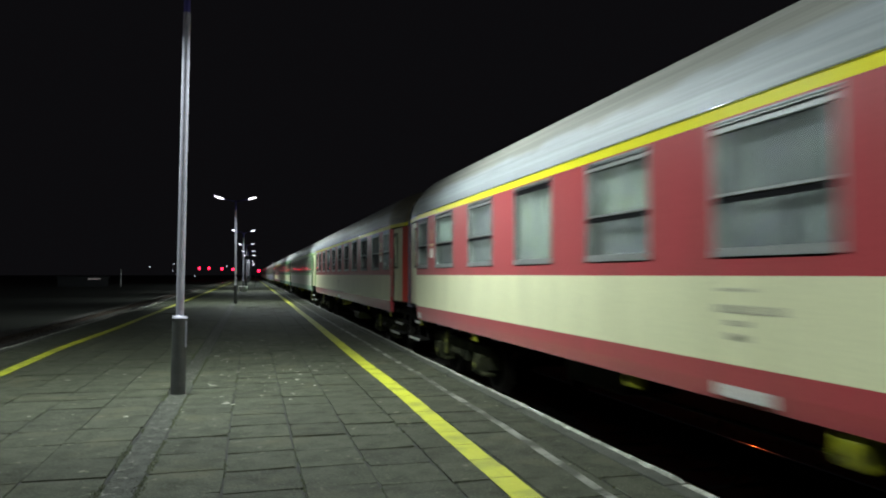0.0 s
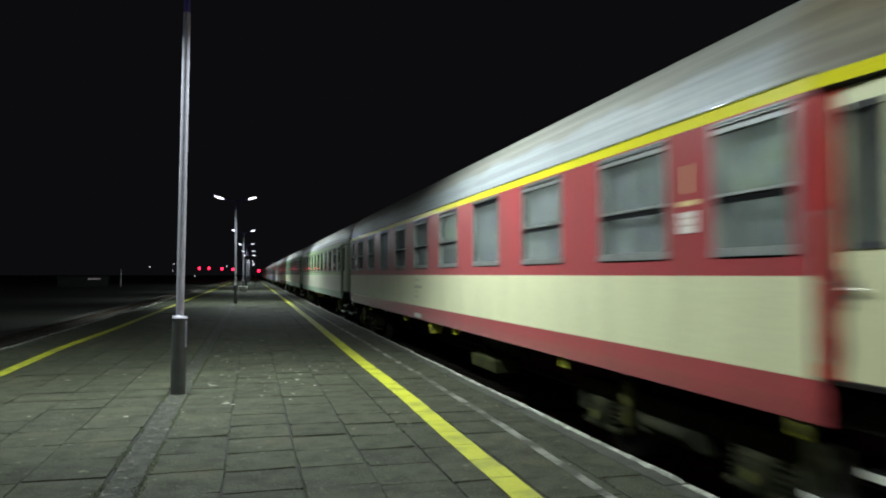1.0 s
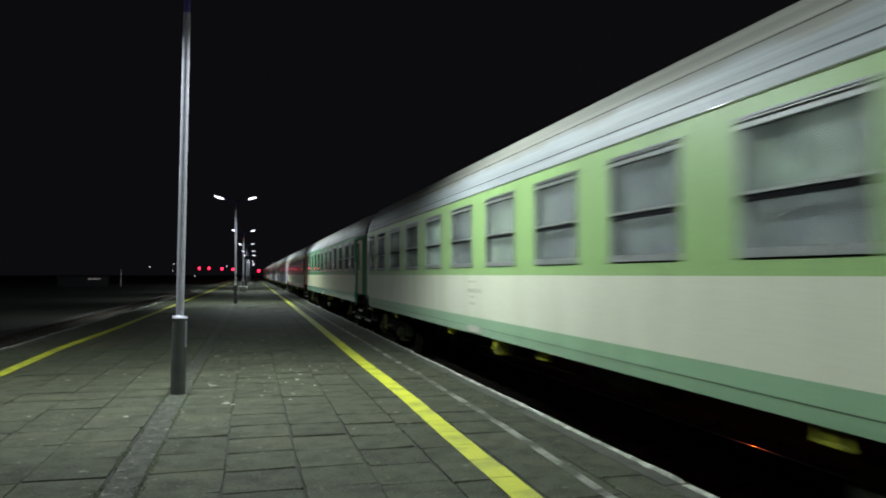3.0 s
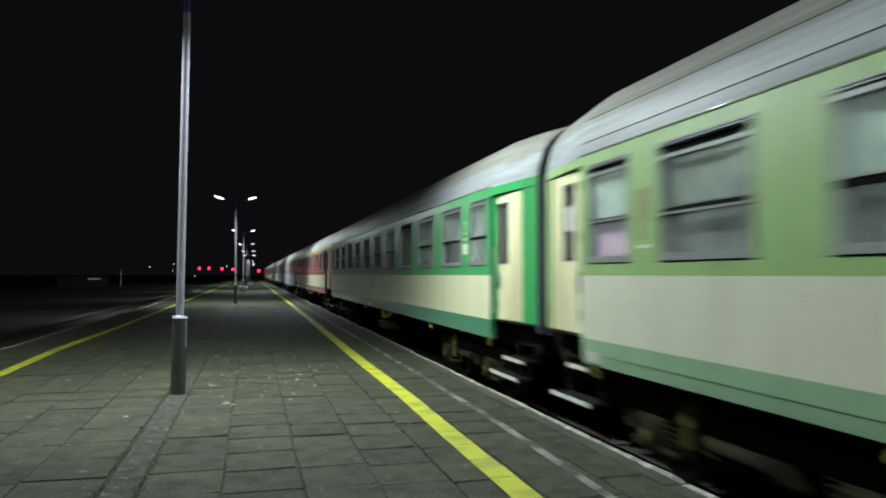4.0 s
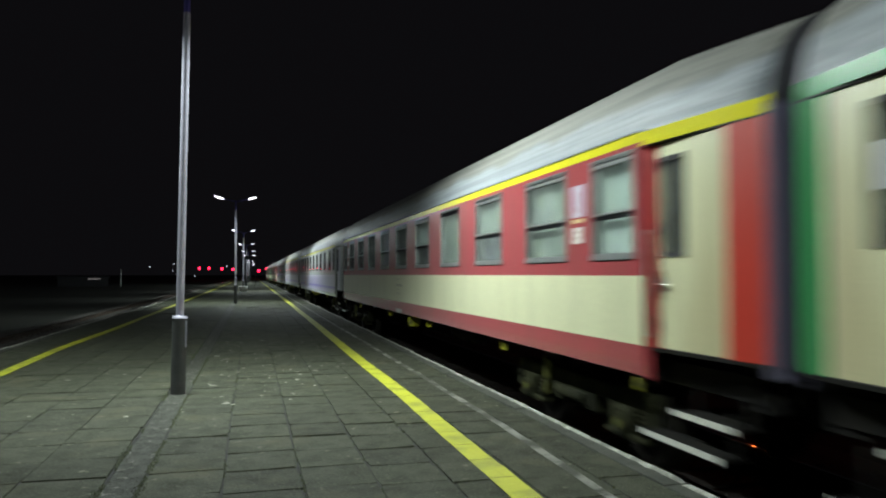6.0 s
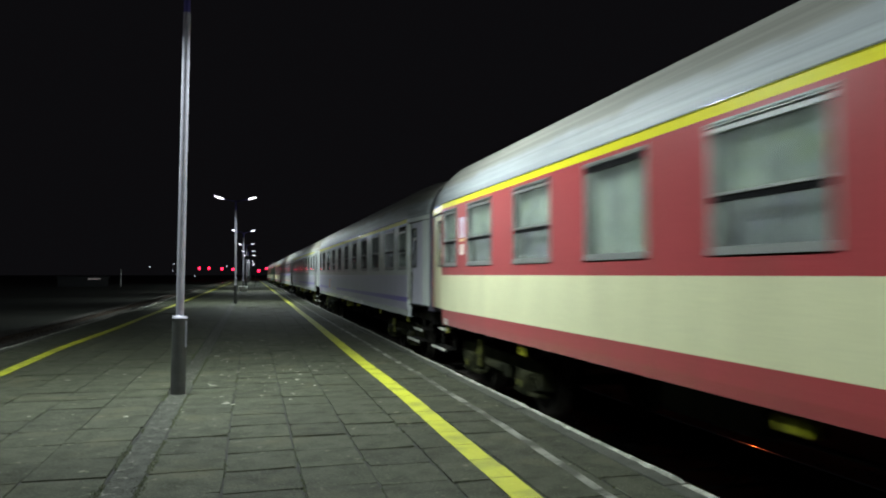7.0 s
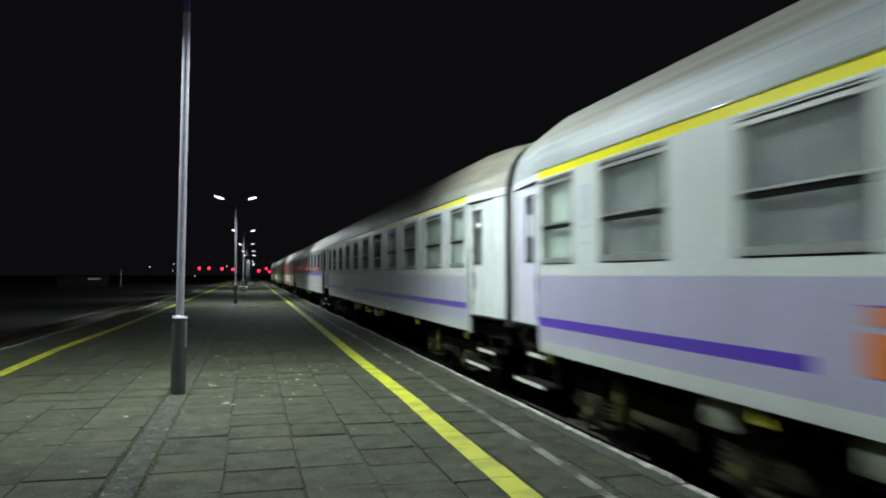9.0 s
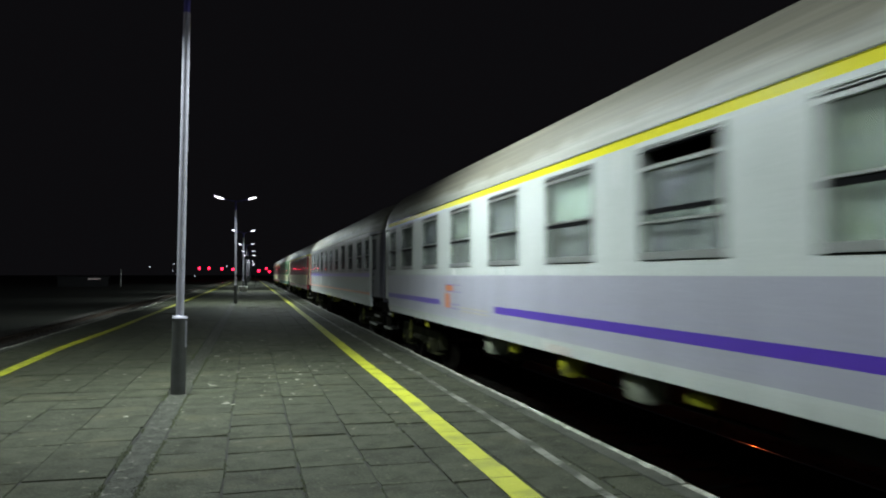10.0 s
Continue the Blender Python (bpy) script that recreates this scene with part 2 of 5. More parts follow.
def dusty_glass():
    m = bpy.data.materials.new("dusty_glass")
    m.use_nodes = True
    n, l = m.node_tree.nodes, m.node_tree.links
    b = n["Principled BSDF"]
    b.inputs["Base Color"].default_value = (0.86, 0.93, 0.88, 1)
    b.inputs["Roughness"].default_value = 0.07
    b.inputs["IOR"].default_value = 1.45
    co = n.new("ShaderNodeTexCoord").outputs["Object"]
    rnd = n.new("ShaderNodeObjectInfo").outputs["Random"]
    off = n.new("ShaderNodeVectorMath")
    off.operation = "ADD"
    tw = n.new("ShaderNodeMath")
    tw.operation = "MULTIPLY"
    tw.inputs[1].default_value = 37.0
    l.new(rnd, tw.inputs[0])
    l.new(co, off.inputs[0])
    l.new(tw.outputs[0], off.inputs[1])
    a = n.new("ShaderNodeTexNoise")
    a.inputs["Scale"].default_value, a.inputs["Detail"].default_value = 2.2, 5
    l.new(off.outputs[0], a.inputs["Vector"])
    r = n.new("ShaderNodeMapRange")
    r.inputs["From Min"].default_value, r.inputs["From Max"].default_value = 0.3, 0.7
    r.inputs["To Min"].default_value, r.inputs["To Max"].default_value = 0.988, 0.935
    l.new(a.outputs["Fac"], r.inputs["Value"])
    l.new(r.outputs[0], b.inputs["Transmission Weight"])
    return m


GLASS = dusty_glass()
SLAB = material("concrete_slab", (0.040, 0.0436, 0.0275), 0.85, 0, (0.020, 0.0233, 0.0122), 4.2, 38, 0.85, 1.0, place="World", spread=0.16, rough_vary=0.1)
SLAB.node_tree.nodes["Principled BSDF"].inputs["Specular IOR Level"].default_value = 0.25
spotted(SLAB, (0.16, 0.16, 0.115), 6.5, 0.63, 0.70)
spotted(SLAB, (0.075, 0.072, 0.04), 1.1, 0.55, 0.75)
spotted(SLAB, (0.105, 0.108, 0.072), 46, 0.565, 0.66)
spotted(SLAB, (0.010, 0.011, 0.007), 31, 0.60, 0.70)
JOINT = material("mossy_joint", (0.006, 0.007, 0.004), 0.95, 0, (0.014, 0.018, 0.005), 5, 60, 0.6, 0.8, place="World")
GRAVEL = material("fine_gravel", (0.033, 0.035, 0.024), 0.9, 0, (0.012, 0.015, 0.006), 7, 60, 0.9, 1.0, place="World", spread=0.12)
spotted(GRAVEL, (0.17, 0.17, 0.14), 9, 0.58, 0.66)
MOSS = material("moss", (0.022, 0.030, 0.008), 0.95, 0, (0.035, 0.038, 0.012), 12, 80, 0.7, 1.0, place="World", spread=0.3)
KERB = spotted(material("whitewashed_kerb", (0.23, 0.23, 0.195), 0.85, 0, (0.07, 0.07, 0.055), 3.5, 60, 0.8, 0.6, place="World", spread=0.15), (0.40, 0.40, 0.34), 5, 0.48, 0.60)
LIME = material("pale_lime_splash", (0.30, 0.30, 0.25), 0.85, 0, (0.12, 0.12, 0.09), 14, 90, 0.9, 0.5, place="World", spread=0.3)
KERB_SIDE = material("kerb_concrete", (0.042, 0.045, 0.032), 0.9, 0, (0.026, 0.028, 0.02), 2.5, 40, 0.7, 0.6, place="World")
LINE = material("yellow_line_paint", (0.41, 0.42, 0.02), 0.6, 0, (0.19, 0.20, 0.045), 3.2, 60, 0.7, 0.3, place="World", edges=(0.46, 0.68))
FAINT = spotted(material("faded_white_line", (0.045, 0.049, 0.034), 0.85, 0, None, 2.5, 60, 0.4, 0.6, place="World"), (0.22, 0.22, 0.19), 2.1, 0.44, 0.58)
GRASS = material("dark_field", (0.010, 0.012, 0.007), 0.95, 0, (0.024, 0.022, 0.014), 0.8, 12, 0.7, 0.9, place="World")
BALLAST = material("ballast_stone", (0.055, 0.05, 0.043), 0.9, 0, (0.03, 0.027, 0.022), 1.2, 25, 0.6, 1.0, place="World", spread=0.35)
SLEEPER = material("tarred_sleeper", (0.04, 0.034, 0.028), 0.85, 0, None, 3, 40, 0.5, 0.4)
RUST = material("rusty_rail", (0.05, 0.035, 0.024), 0.75, 0.3, None, 6, 60, 0.5, 0.3)
POLISHED = material("polished_rail_head", (0.34, 0.33, 0.31), 0.10, 1.0, None, 3, 60, 0.3, 0.0, rough_vary=0.03)
GALVANISED = material("galvanised_steel", (0.40, 0.39, 0.46), 0.45, 0.2, (0.28, 0.275, 0.33), 7, 50, 0.5, 0.05)
SLEEVE = material("grey_painted_sleeve", (0.062, 0.065, 0.063), 0.65, 0.0, (0.05, 0.05, 0.047), 6, 60, 0.6, 0.15)
BLUE_STEEL = material("blue_bracket_paint", (0.07, 0.06, 0.30), 0.5, 0.2, None, 5, 50, 0.3, 0.05)
DARK = material("dark_housing", (0.03, 0.03, 0.034), 0.6, 0.2, None, 5, 50, 0.3, 0.1)
CONCRETE = material("pale_concrete", (0.78, 0.78, 0.75), 0.8, 0, (0.3, 0.3, 0.27), 4, 40, 0.5, 0.3)
LENS = glow("lamp_lens", (0.90, 0.86, 1.0), 9.0)
RED_LIGHT = glow("signal_red", (1.0, 0.012, 0.05), 10.0)
WARM_LIGHT = glow("far_window_light", (1.0, 0.88, 0.85), 0.05)
FAR_WHITE = glow("far_white_light", (0.9, 0.92, 1.0), 1.6)


# ---- mesh helpers ----
def finish(bm, name, mats, smooth=False):
    bmesh.ops.recalc_face_normals(bm, faces=bm.faces[:])
    me = bpy.data.meshes.new(name)
    bm.to_mesh(me)
    bm.free()
    for m in (mats if isinstance(mats, (list, tuple)) else [mats]):
        me.materials.append(m)
    if smooth:
        for p in me.polygons:
            p.use_smooth = True
    return me


def put(name, me, parent=None, m=None, label=""):
    ob = new(name, me)
    if parent:
        ob.parent = parent
    if m is not None:
        ob.matrix_basis = m
    if label:
        ob["label"] = label
    if name.endswith("pane"):
        ob.visible_shadow = False
    return ob


def box(bm, x0, x1, y0, y1, z0, z1, mat=0, bevel=0.0):
    v = [bm.verts.new((x, y, z)) for x in (x0, x1) for y in (y0, y1) for z in (z0, z1)]
    faces = []
    for i in ((0, 1, 3, 2), (4, 6, 7, 5), (0, 4, 5, 1), (2, 3, 7, 6), (0, 2, 6, 4), (1, 5, 7, 3)):
        f = bm.faces.new([v[k] for k in i])
        f.material_index = mat
        faces.append(f)
    if bevel:
        edges = list({e for f in faces for e in f.edges})
        got = bmesh.ops.bevel(bm, geom=edges, offset=bevel, segments=2, affect="EDGES", profile=0.5)
        for f in got["faces"]:
            f.material_index = mat
    return v


def tube(bm, a, b, r0, r1=None, sides=12, mat=0, caps=True):
    a, b = Vector(a), Vector(b)
    r1 = r0 if r1 is None else r1
    q = (b - a).to_track_quat("Z", "Y").to_matrix()
    rings = []
    for p, r in ((a, r0), (b, r1)):
        rings.append([bm.verts.new(p + q @ Vector((r * math.cos(2 * math.pi * k / sides), r * math.sin(2 * math.pi * k / sides), 0))) for k in range(sides)])
    for k in range(sides):
        f = bm.faces.new((rings[0][k], rings[0][(k + 1) % sides], rings[1][(k + 1) % sides], rings[1][k]))
        f.material_index, f.smooth = mat, True
    if caps:
        # the caps keep their own corners, so that the round side stays evenly shaded
        for r in (rings[0][::-1], rings[1]):
            bm.faces.new([bm.verts.new(q.co) for q in r]).material_index = mat


def box_mesh(name, mat, *dims, bevel=0.0):
    bm = bmesh.new()
    box(bm, *dims, bevel=bevel)
    return finish(bm, name, mat)


# ---- the ground ----
def ground():
    bm = bmesh.new()
    xs = [-900, -200, -60, -25, -12, -9.2, -5.0, -4.9, 3.0, 3.1, 7.6, 11, 25, 60, 200, 900]
    ys = [-200, -60, -20, 0, 20, 60, 120, 240, 500, 1000, 2500]
    grid = [[bm.verts.new((x, y, -0.72 + 0.04 * noise.noise(Vector((x * 0.1, y * 0.1, 0))))) for y in ys] for x in xs]
    for i in range(len(xs) - 1):
        for j in range(len(ys) - 1):
            bm.faces.new((grid[i][j], grid[i + 1][j], grid[i + 1][j + 1], grid[i][j + 1]))
    tagged(put("ground", finish(bm, "ground", GRASS)), "dark rough grass field beside the railway at night", "ground", kind="structure")


def ballast_bed(axis, name, label):
    """A shoulder of stones with single stones strewn on it where the camera is near."""
    bm = bmesh.new()
    prof = [(-2.6, -0.70), (-1.6, -0.47), (-0.95, -0.53), (0, -0.56), (0.75, -0.55), (1.75, -0.56), (2.6, -0.70)]
    ys = [-80] + [i * 0.5 for i in range(-10, 70)] + [40, 60, 90, 140, 240, 420, 700]
    rows = []
    for y in ys:
        rows.append([bm.verts.new((axis + x + (0.03 * noise.noise(Vector((x * 3, y * 2.1, 1))) if abs(x) < 2.5 else 0), y, z + 0.035 * noise.noise(Vector((x * 4 + axis, y * 3, 0))))) for x, z in prof])
    for a, b in zip(rows, rows[1:]):
        for k in range(len(prof) - 1):
            bm.faces.new((a[k], a[k + 1], b[k + 1], b[k]))
    rng = random.Random(int(axis * 10))
    for i in range(1500):
        y = 3 + 32 * rng.random() ** 1.4
        x = axis + rng.uniform(-1.75, 1.75)
        s = rng.uniform(0.018, 0.038)
        z = (-0.55 if x > axis - 1.0 else -0.53 + 0.09 * (axis - 1.0 - x)) + rng.uniform(0, 0.02)
        t, u = Vector((x, y, z + s)), rng.uniform(0, 6)
        ring = [bm.verts.new((x + s * rng.uniform(0.8, 1.4) * math.cos(u + k * 1.57), y + s * rng.uniform(0.8, 1.4) * math.sin(u + k * 1.57), z)) for k in range(4)]
        top = bm.verts.new(t)
        for k in range(4):
            bm.faces.new((ring[k], ring[(k + 1) % 4], top))
    tagged(put(name, finish(bm, name, BALLAST)), label, "ballast", kind="stuff")


def rail_profile(bm, x, y0, y1):
    """Foot, web and head of a rail; the running surface is polished."""
    p = [(-0.07, RAIL - 0.172), (0.07, RAIL - 0.172), (0.07, RAIL - 0.155), (0.012, RAIL - 0.135), (0.012, RAIL - 0.045), (0.036, RAIL - 0.035),
         (0.036, RAIL - 0.014), (0.033, RAIL - 0.007), (0.026, RAIL - 0.003), (0.013, RAIL - 0.0008), (-0.013, RAIL - 0.0008), (-0.026, RAIL - 0.003), (-0.033, RAIL - 0.007), (-0.036, RAIL - 0.014),
         (-0.036, RAIL - 0.035), (-0.012, RAIL - 0.045), (-0.012, RAIL - 0.135), (-0.07, RAIL - 0.155)]
    a = [bm.verts.new((x + u, y0, z)) for u, z in p]
    b = [bm.verts.new((x + u, y1, z)) for u, z in p]
    for k in range(len(p)):
        f = bm.faces.new((a[k], a[(k + 1) % len(p)], b[(k + 1) % len(p)], b[k]))
        f.material_index = 1 if 7 <= k <= 11 else 0
        f.smooth = 5 <= k <= 13 and k != 9
    bm.faces.new(a)
    bm.faces.new(b)


def track(axis, name, label, sleepers_to):
    t = tagged(new(name), label, "railway track", kind="structure")
    for s in (-1, 1):
        bm = bmesh.new()
        rail_profile(bm, axis + s * 0.7535, -80, 700)
        put("rail", finish(bm, "rail", [RUST, POLISHED]), t)
    bm = bmesh.new()
    box(bm, -1.3, 1.3, -0.13, 0.13, RAIL - 0.32, RAIL - 0.165, bevel=0.02)
    for s in (-1, 1):
        for u in (-0.13, 0.07):
            box(bm, s * 0.7535 + u, s * 0.7535 + u + 0.06, -0.05, 0.05, RAIL - 0.168, RAIL - 0.125, mat=1)
    me = finish(bm, "sleeper", [SLEEPER, RUST])
    for i in range(-8, sleepers_to):
        put("sleeper", me, t, pose(axis, 0.3 + i * 0.62, random.uniform(-0.006, 0.0), 0, 0, random.uniform(-0.5, 0.5)))
    return t


# ---- the platform ----
ROW, ROW_START = 0.556, 2.58
LEFT_START, RIGHT_START = -1.07, -0.785      # the trench between the left and right paving
KERB_WIDTH, KERB_LENGTH, KERB_START = 0.20, 1.6, 4.86
# columns of slabs: from, to, a cross joint, length of a slab
COLUMNS = [(-4.88, -4.085, 5.50, 0.645), (-4.08, -3.485, 5.52, 0.645), (-3.48, -2.89, 5.54, 0.645), (-2.885, -2.285, 5.54, 0.645),
           (-2.28, -1.69, 5.53, 0.645), (-1.685, LEFT_START, 5.54, 0.645), (RIGHT_START, -0.20, 5.56, 0.633), (-0.195, 0.39, 5.50, 0.60),
           (0.395, 0.945, 5.49, 0.585), (0.95, 1.495, 5.42, 0.563), (1.50, 2.045, 5.355, 0.555), (2.05, 2.615, 5.30, 0.552),
           (2.62, EDGE - KERB_WIDTH - 0.004, 5.17, 0.7275)]


def slab_into(verts, faces, cx, cy, w, d, z, ax, ay, rng):
    """A chamfered slab as plain lists; its top leans a little."""
    base = len(verts)
    # three points a side, worn and chipped a little unevenly
    rim = [(-1, -1), (-0.33, -1), (0.33, -1), (1, -1), (1, -0.33), (1, 0.33), (1, 1), (0.33, 1), (-0.33, 1), (-1, 1), (-1, 0.33), (-1, -0.33)]
    n = len(rim)
    for lip, dz in ((0.0, -0.026), (0.004, 0.0)):
        for sx, sy in rim:
            corner = abs(sx) == 1 and abs(sy) == 1
            wear = rng.uniform(0.0, 0.004) + (rng.uniform(0.0, 0.022) if corner and rng.random() < 0.4 else 0.0)
            x = sx * w / 2 - (math.copysign(lip + wear, sx) if abs(sx) == 1 else rng.uniform(-0.02, 0.02))
            y = sy * d / 2 - (math.copysign(lip + wear, sy) if abs(sy) == 1 else rng.uniform(-0.02, 0.02))
            verts.append((cx + x, cy + y, z + dz + ax * x + ay * y))
    for k in range(n):
        faces.append((base + k, base + (k + 1) % n, base + n + (k + 1) % n, base + n + k))
    faces.append(tuple(range(base + n, base + 2 * n)))


def platform():
    bm = bmesh.new()
    box(bm, EDGE_LEFT + 0.06, EDGE - 0.06, -60, 420, -0.75, -0.014)
    base = tagged(put("platform", finish(bm, "platform", JOINT)), "low island platform paved with worn grey concrete slabs", "platform", kind="structure")
    rng = random.Random(5)
    # kerbs of both edges: grey stones with a whitewashed outer rim
    for outer, sgn in ((EDGE, 1), (EDGE_LEFT, -1)):
        bm = bmesh.new()
        box(bm, *sorted((outer - sgn * (KERB_WIDTH - 0.03), outer - sgn * 0.015)), -60, 420, -0.74, -0.13)
        put("platform_edge_wall", finish(bm, "platform_edge_wall", KERB_SIDE), base)
        meshes = []
        rim = 0.066 if sgn > 0 else 0.055
        for v in range(5):
            bm = bmesh.new()
            n = 26
            prof = [(0, -0.13), (0, -0.004), (0.006, 0.0), (KERB_WIDTH - rim, 0.002), (KERB_WIDTH - rim + 0.008, 0.010), (KERB_WIDTH - 0.016, 0.012), (KERB_WIDTH, -0.004), (KERB_WIDTH, -0.13)]
            rows = []
            for i in range(n + 1):
                y = (i / n - 0.5) * (KERB_LENGTH - 0.014)
                end = 0.016 if i in (0, n) else 0.0
                row = []
                for k, (u, z) in enumerate(prof):
                    p = Vector((u, y, z))
                    if 1 <= k <= 6:
                        chip = max(0.0, noise.noise(Vector((v * 7.1, y * 4.0, 2 + sgn))) - 0.32)
                        p += Vector((0.010 * noise.noise(Vector((k * 0.3, y * 5, v * 9))), 0, 0.006 * noise.noise(Vector((k * 0.8, y * 9, v * 5))) - (end if k > 3 else 0.3 * end)))
                        if k >= 5:
                            p += Vector((-0.06 * chip, 0, -0.05 * chip))
                    p.x = (p.x - KERB_WIDTH) * sgn
                    row.append(bm.verts.new(p))
                rows.append(row)
            for r, q in zip(rows, rows[1:]):
                for k in range(len(prof) - 1):
                    bm.faces.new((r[k], r[k + 1], q[k + 1], q[k])).material_index = 1 if 3 <= k <= 5 else 0
            bm.faces.new(rows[0])
            bm.faces.new(rows[-1])
            meshes.append(finish(bm, "kerb_stone", [KERB_SIDE, KERB]))
        for i in range(-5, 38):
            y = KERB_START + KERB_LENGTH * (i + 0.5)
            put("kerb_stone", meshes[rng.randrange(5)], base,
                pose(outer + rng.uniform(-0.010, 0.010) + sgn * 0.0015 * min(y, 20), y, rng.uniform(-0.008, 0.006), rng.uniform(-0.15, 0.15), 0, rng.uniform(-0.35, 0.35)))
        bm = bmesh.new()
        for y0, y1 in ((KERB_START + 38 * KERB_LENGTH, 420), (-60, KERB_START - 5 * KERB_LENGTH)):
            box(bm, *sorted((outer - sgn * KERB_WIDTH, outer - sgn * rim)), y0, y1, -0.13, 0.0)
            box(bm, *sorted((outer - sgn * rim, outer)), y0, y1, -0.13, 0.004, mat=1)
        tagged(put("far_kerb", finish(bm, "far_kerb", [KERB_SIDE, KERB]), base), kind="stuff")
    # gravel filling of the cable trench in which the lamps stand
    bm = bmesh.new()
    n = 240
    prev = None
    for i in range(n + 1):
        y = -4 + 60 * i / n
        a = LEFT_START + 0.034 + 0.018 * noise.noise(Vector((1.0, y * 3.5, 6)))
        b = RIGHT_START - 0.016 + 0.018 * noise.noise(Vector((5.0, y * 3.5, 6)))
        row = [bm.verts.new((a + (b - a) * k / 6, y, -0.001 + 0.006 * noise.noise(Vector((k * 0.7, y * 4, 3))))) for k in range(7)]
        if prev:
            for k in range(6):
                bm.faces.new((prev[k], prev[k + 1], row[k + 1], row[k]))
        prev = row
    for i in range(900):
        y = 3.5 + 14 * rng.random() ** 1.5
        x = rng.uniform(LEFT_START + 0.02, RIGHT_START - 0.02)
        s, u = rng.uniform(0.004, 0.010), rng.uniform(0, 6)
        ring = [bm.verts.new((x + s * rng.uniform(0.8, 1.5) * math.cos(u + k * 1.57), y + s * rng.uniform(0.8, 1.5) * math.sin(u + k * 1.57), -0.01)) for k in range(4)]
        top = bm.verts.new((x, y, s * 0.8))
        for k in range(4):
            bm.faces.new((ring[k], ring[(k + 1) % 4], top))
    moss = bmesh.new()
    for i in range(3800):
        # lumps along the trench's edges, fewer in the joints between the slabs
        y = 3.4 + 14 * rng.random() ** 1.5
        if i % 3:
            x = rng.choice((LEFT_START, RIGHT_START)) + rng.gauss(0, 0.018)
        else:
            x = rng.choice(COLUMNS[1:])[0]
            x += rng.gauss(0, 0.006)
        if noise.noise(Vector((x * 3, y * 1.1, 7))) < 0.0:
            continue
        a, b, u = rng.uniform(0.008, 0.024), rng.uniform(0.015, 0.06), rng.uniform(0, 1)
        lump = [moss.verts.new((x + a * math.cos(u + k * 1.047), y + b * math.sin(u + k * 1.047), -0.012)) for k in range(6)]
        crown = moss.verts.new((x, y, rng.uniform(0.002, 0.010)))
        for k in range(6):
            moss.faces.new((lump[k], lump[(k + 1) % 6], crown))
    # pale droppings and lime splashes round the lamp's foot and along the walk
    splash = bmesh.new()
    for i in range(130):
        y = rng.uniform(8.6, 17.5) if i < 90 else rng.uniform(7.5, 22)
        x = rng.gauss(0.15, 0.75) if i < 90 else rng.uniform(-3.2, 2.9)
        if abs(x - 1.93) < 0.2 or LEFT_START < x < RIGHT_START:
            continue
        r = rng.uniform(0.012, 0.034) * (1.5 if i % 7 == 0 else 1.0)
        u = rng.uniform(0, 6)
        rim = [splash.verts.new((x + r * (0.25 + 1.1 * rng.random()) * math.cos(u + k * 0.785) * 1.2, y + r * (0.25 + 1.3 * rng.random()) * math.sin(u + k * 0.785), 0.0075)) for k in range(8)]
        mid = splash.verts.new((x, y, 0.0095))
        for k in range(8):
            splash.faces.new((rim[k], rim[(k + 1) % 8], mid))
    tagged(put("droppings", finish(splash, "droppings", LIME), base), kind="stuff")
    tagged(put("moss", finish(moss, "moss", MOSS), base), kind="stuff")
    tagged(put("trench_gravel", finish(bm, "trench_gravel", GRAVEL), base), kind="stuff")
    return base


def slabs(base):
    rng = random.Random(11)
    near = 300 // len(COLUMNS)
    vs, fs = [], []
    for x0, x1, joint, length in COLUMNS:
        w = x1 - x0 - 0.004
        shared = []
        for v in range(4):
            sv, sf = [], []
            slab_into(sv, sf, 0, 0, w, length - 0.007, 0, 0, 0, rng)
            me = bpy.data.meshes.new("slab")
            me.from_pydata(sv, [], sf)
            me.materials.append(SLAB)
            shared.append(me)
        first = -math.ceil((joint - 3.4) / length)
        for j in range(first - 18, int(118 / length)):
            x, y = (x0 + x1) / 2, joint + (j + 0.5) * length
            if first <= j < first + near:
                put("slab", shared[rng.randrange(4)], base,
                    pose(x + rng.uniform(-0.004, 0.004), y + rng.uniform(-0.010, 0.010), rng.uniform(-0.006, 0.003), rng.uniform(-0.5, 0.5), rng.uniform(-0.6, 0.6), rng.uniform(-0.6, 0.6)))
            else:
                slab_into(vs, fs, x, y, w, length - 0.007, rng.uniform(-0.007, 0.003), rng.uniform(-0.009, 0.009), rng.uniform(-0.009, 0.009), rng)
    me = bpy.data.meshes.new("far_slabs")
    me.from_pydata(vs, [], fs)
    me.materials.append(SLAB)
    tagged(put("far_slabs", me, base), kind="stuff")
    bm = bmesh.new()
    for x0, x1, joint, length in COLUMNS:
        box(bm, x0 + 0.006, x1 - 0.006, joint + int(118 / length) * length, 420, -0.05, -0.001)
    tagged(put("distant_slabs", finish(bm, "distant_slabs", SLAB), base), kind="stuff")


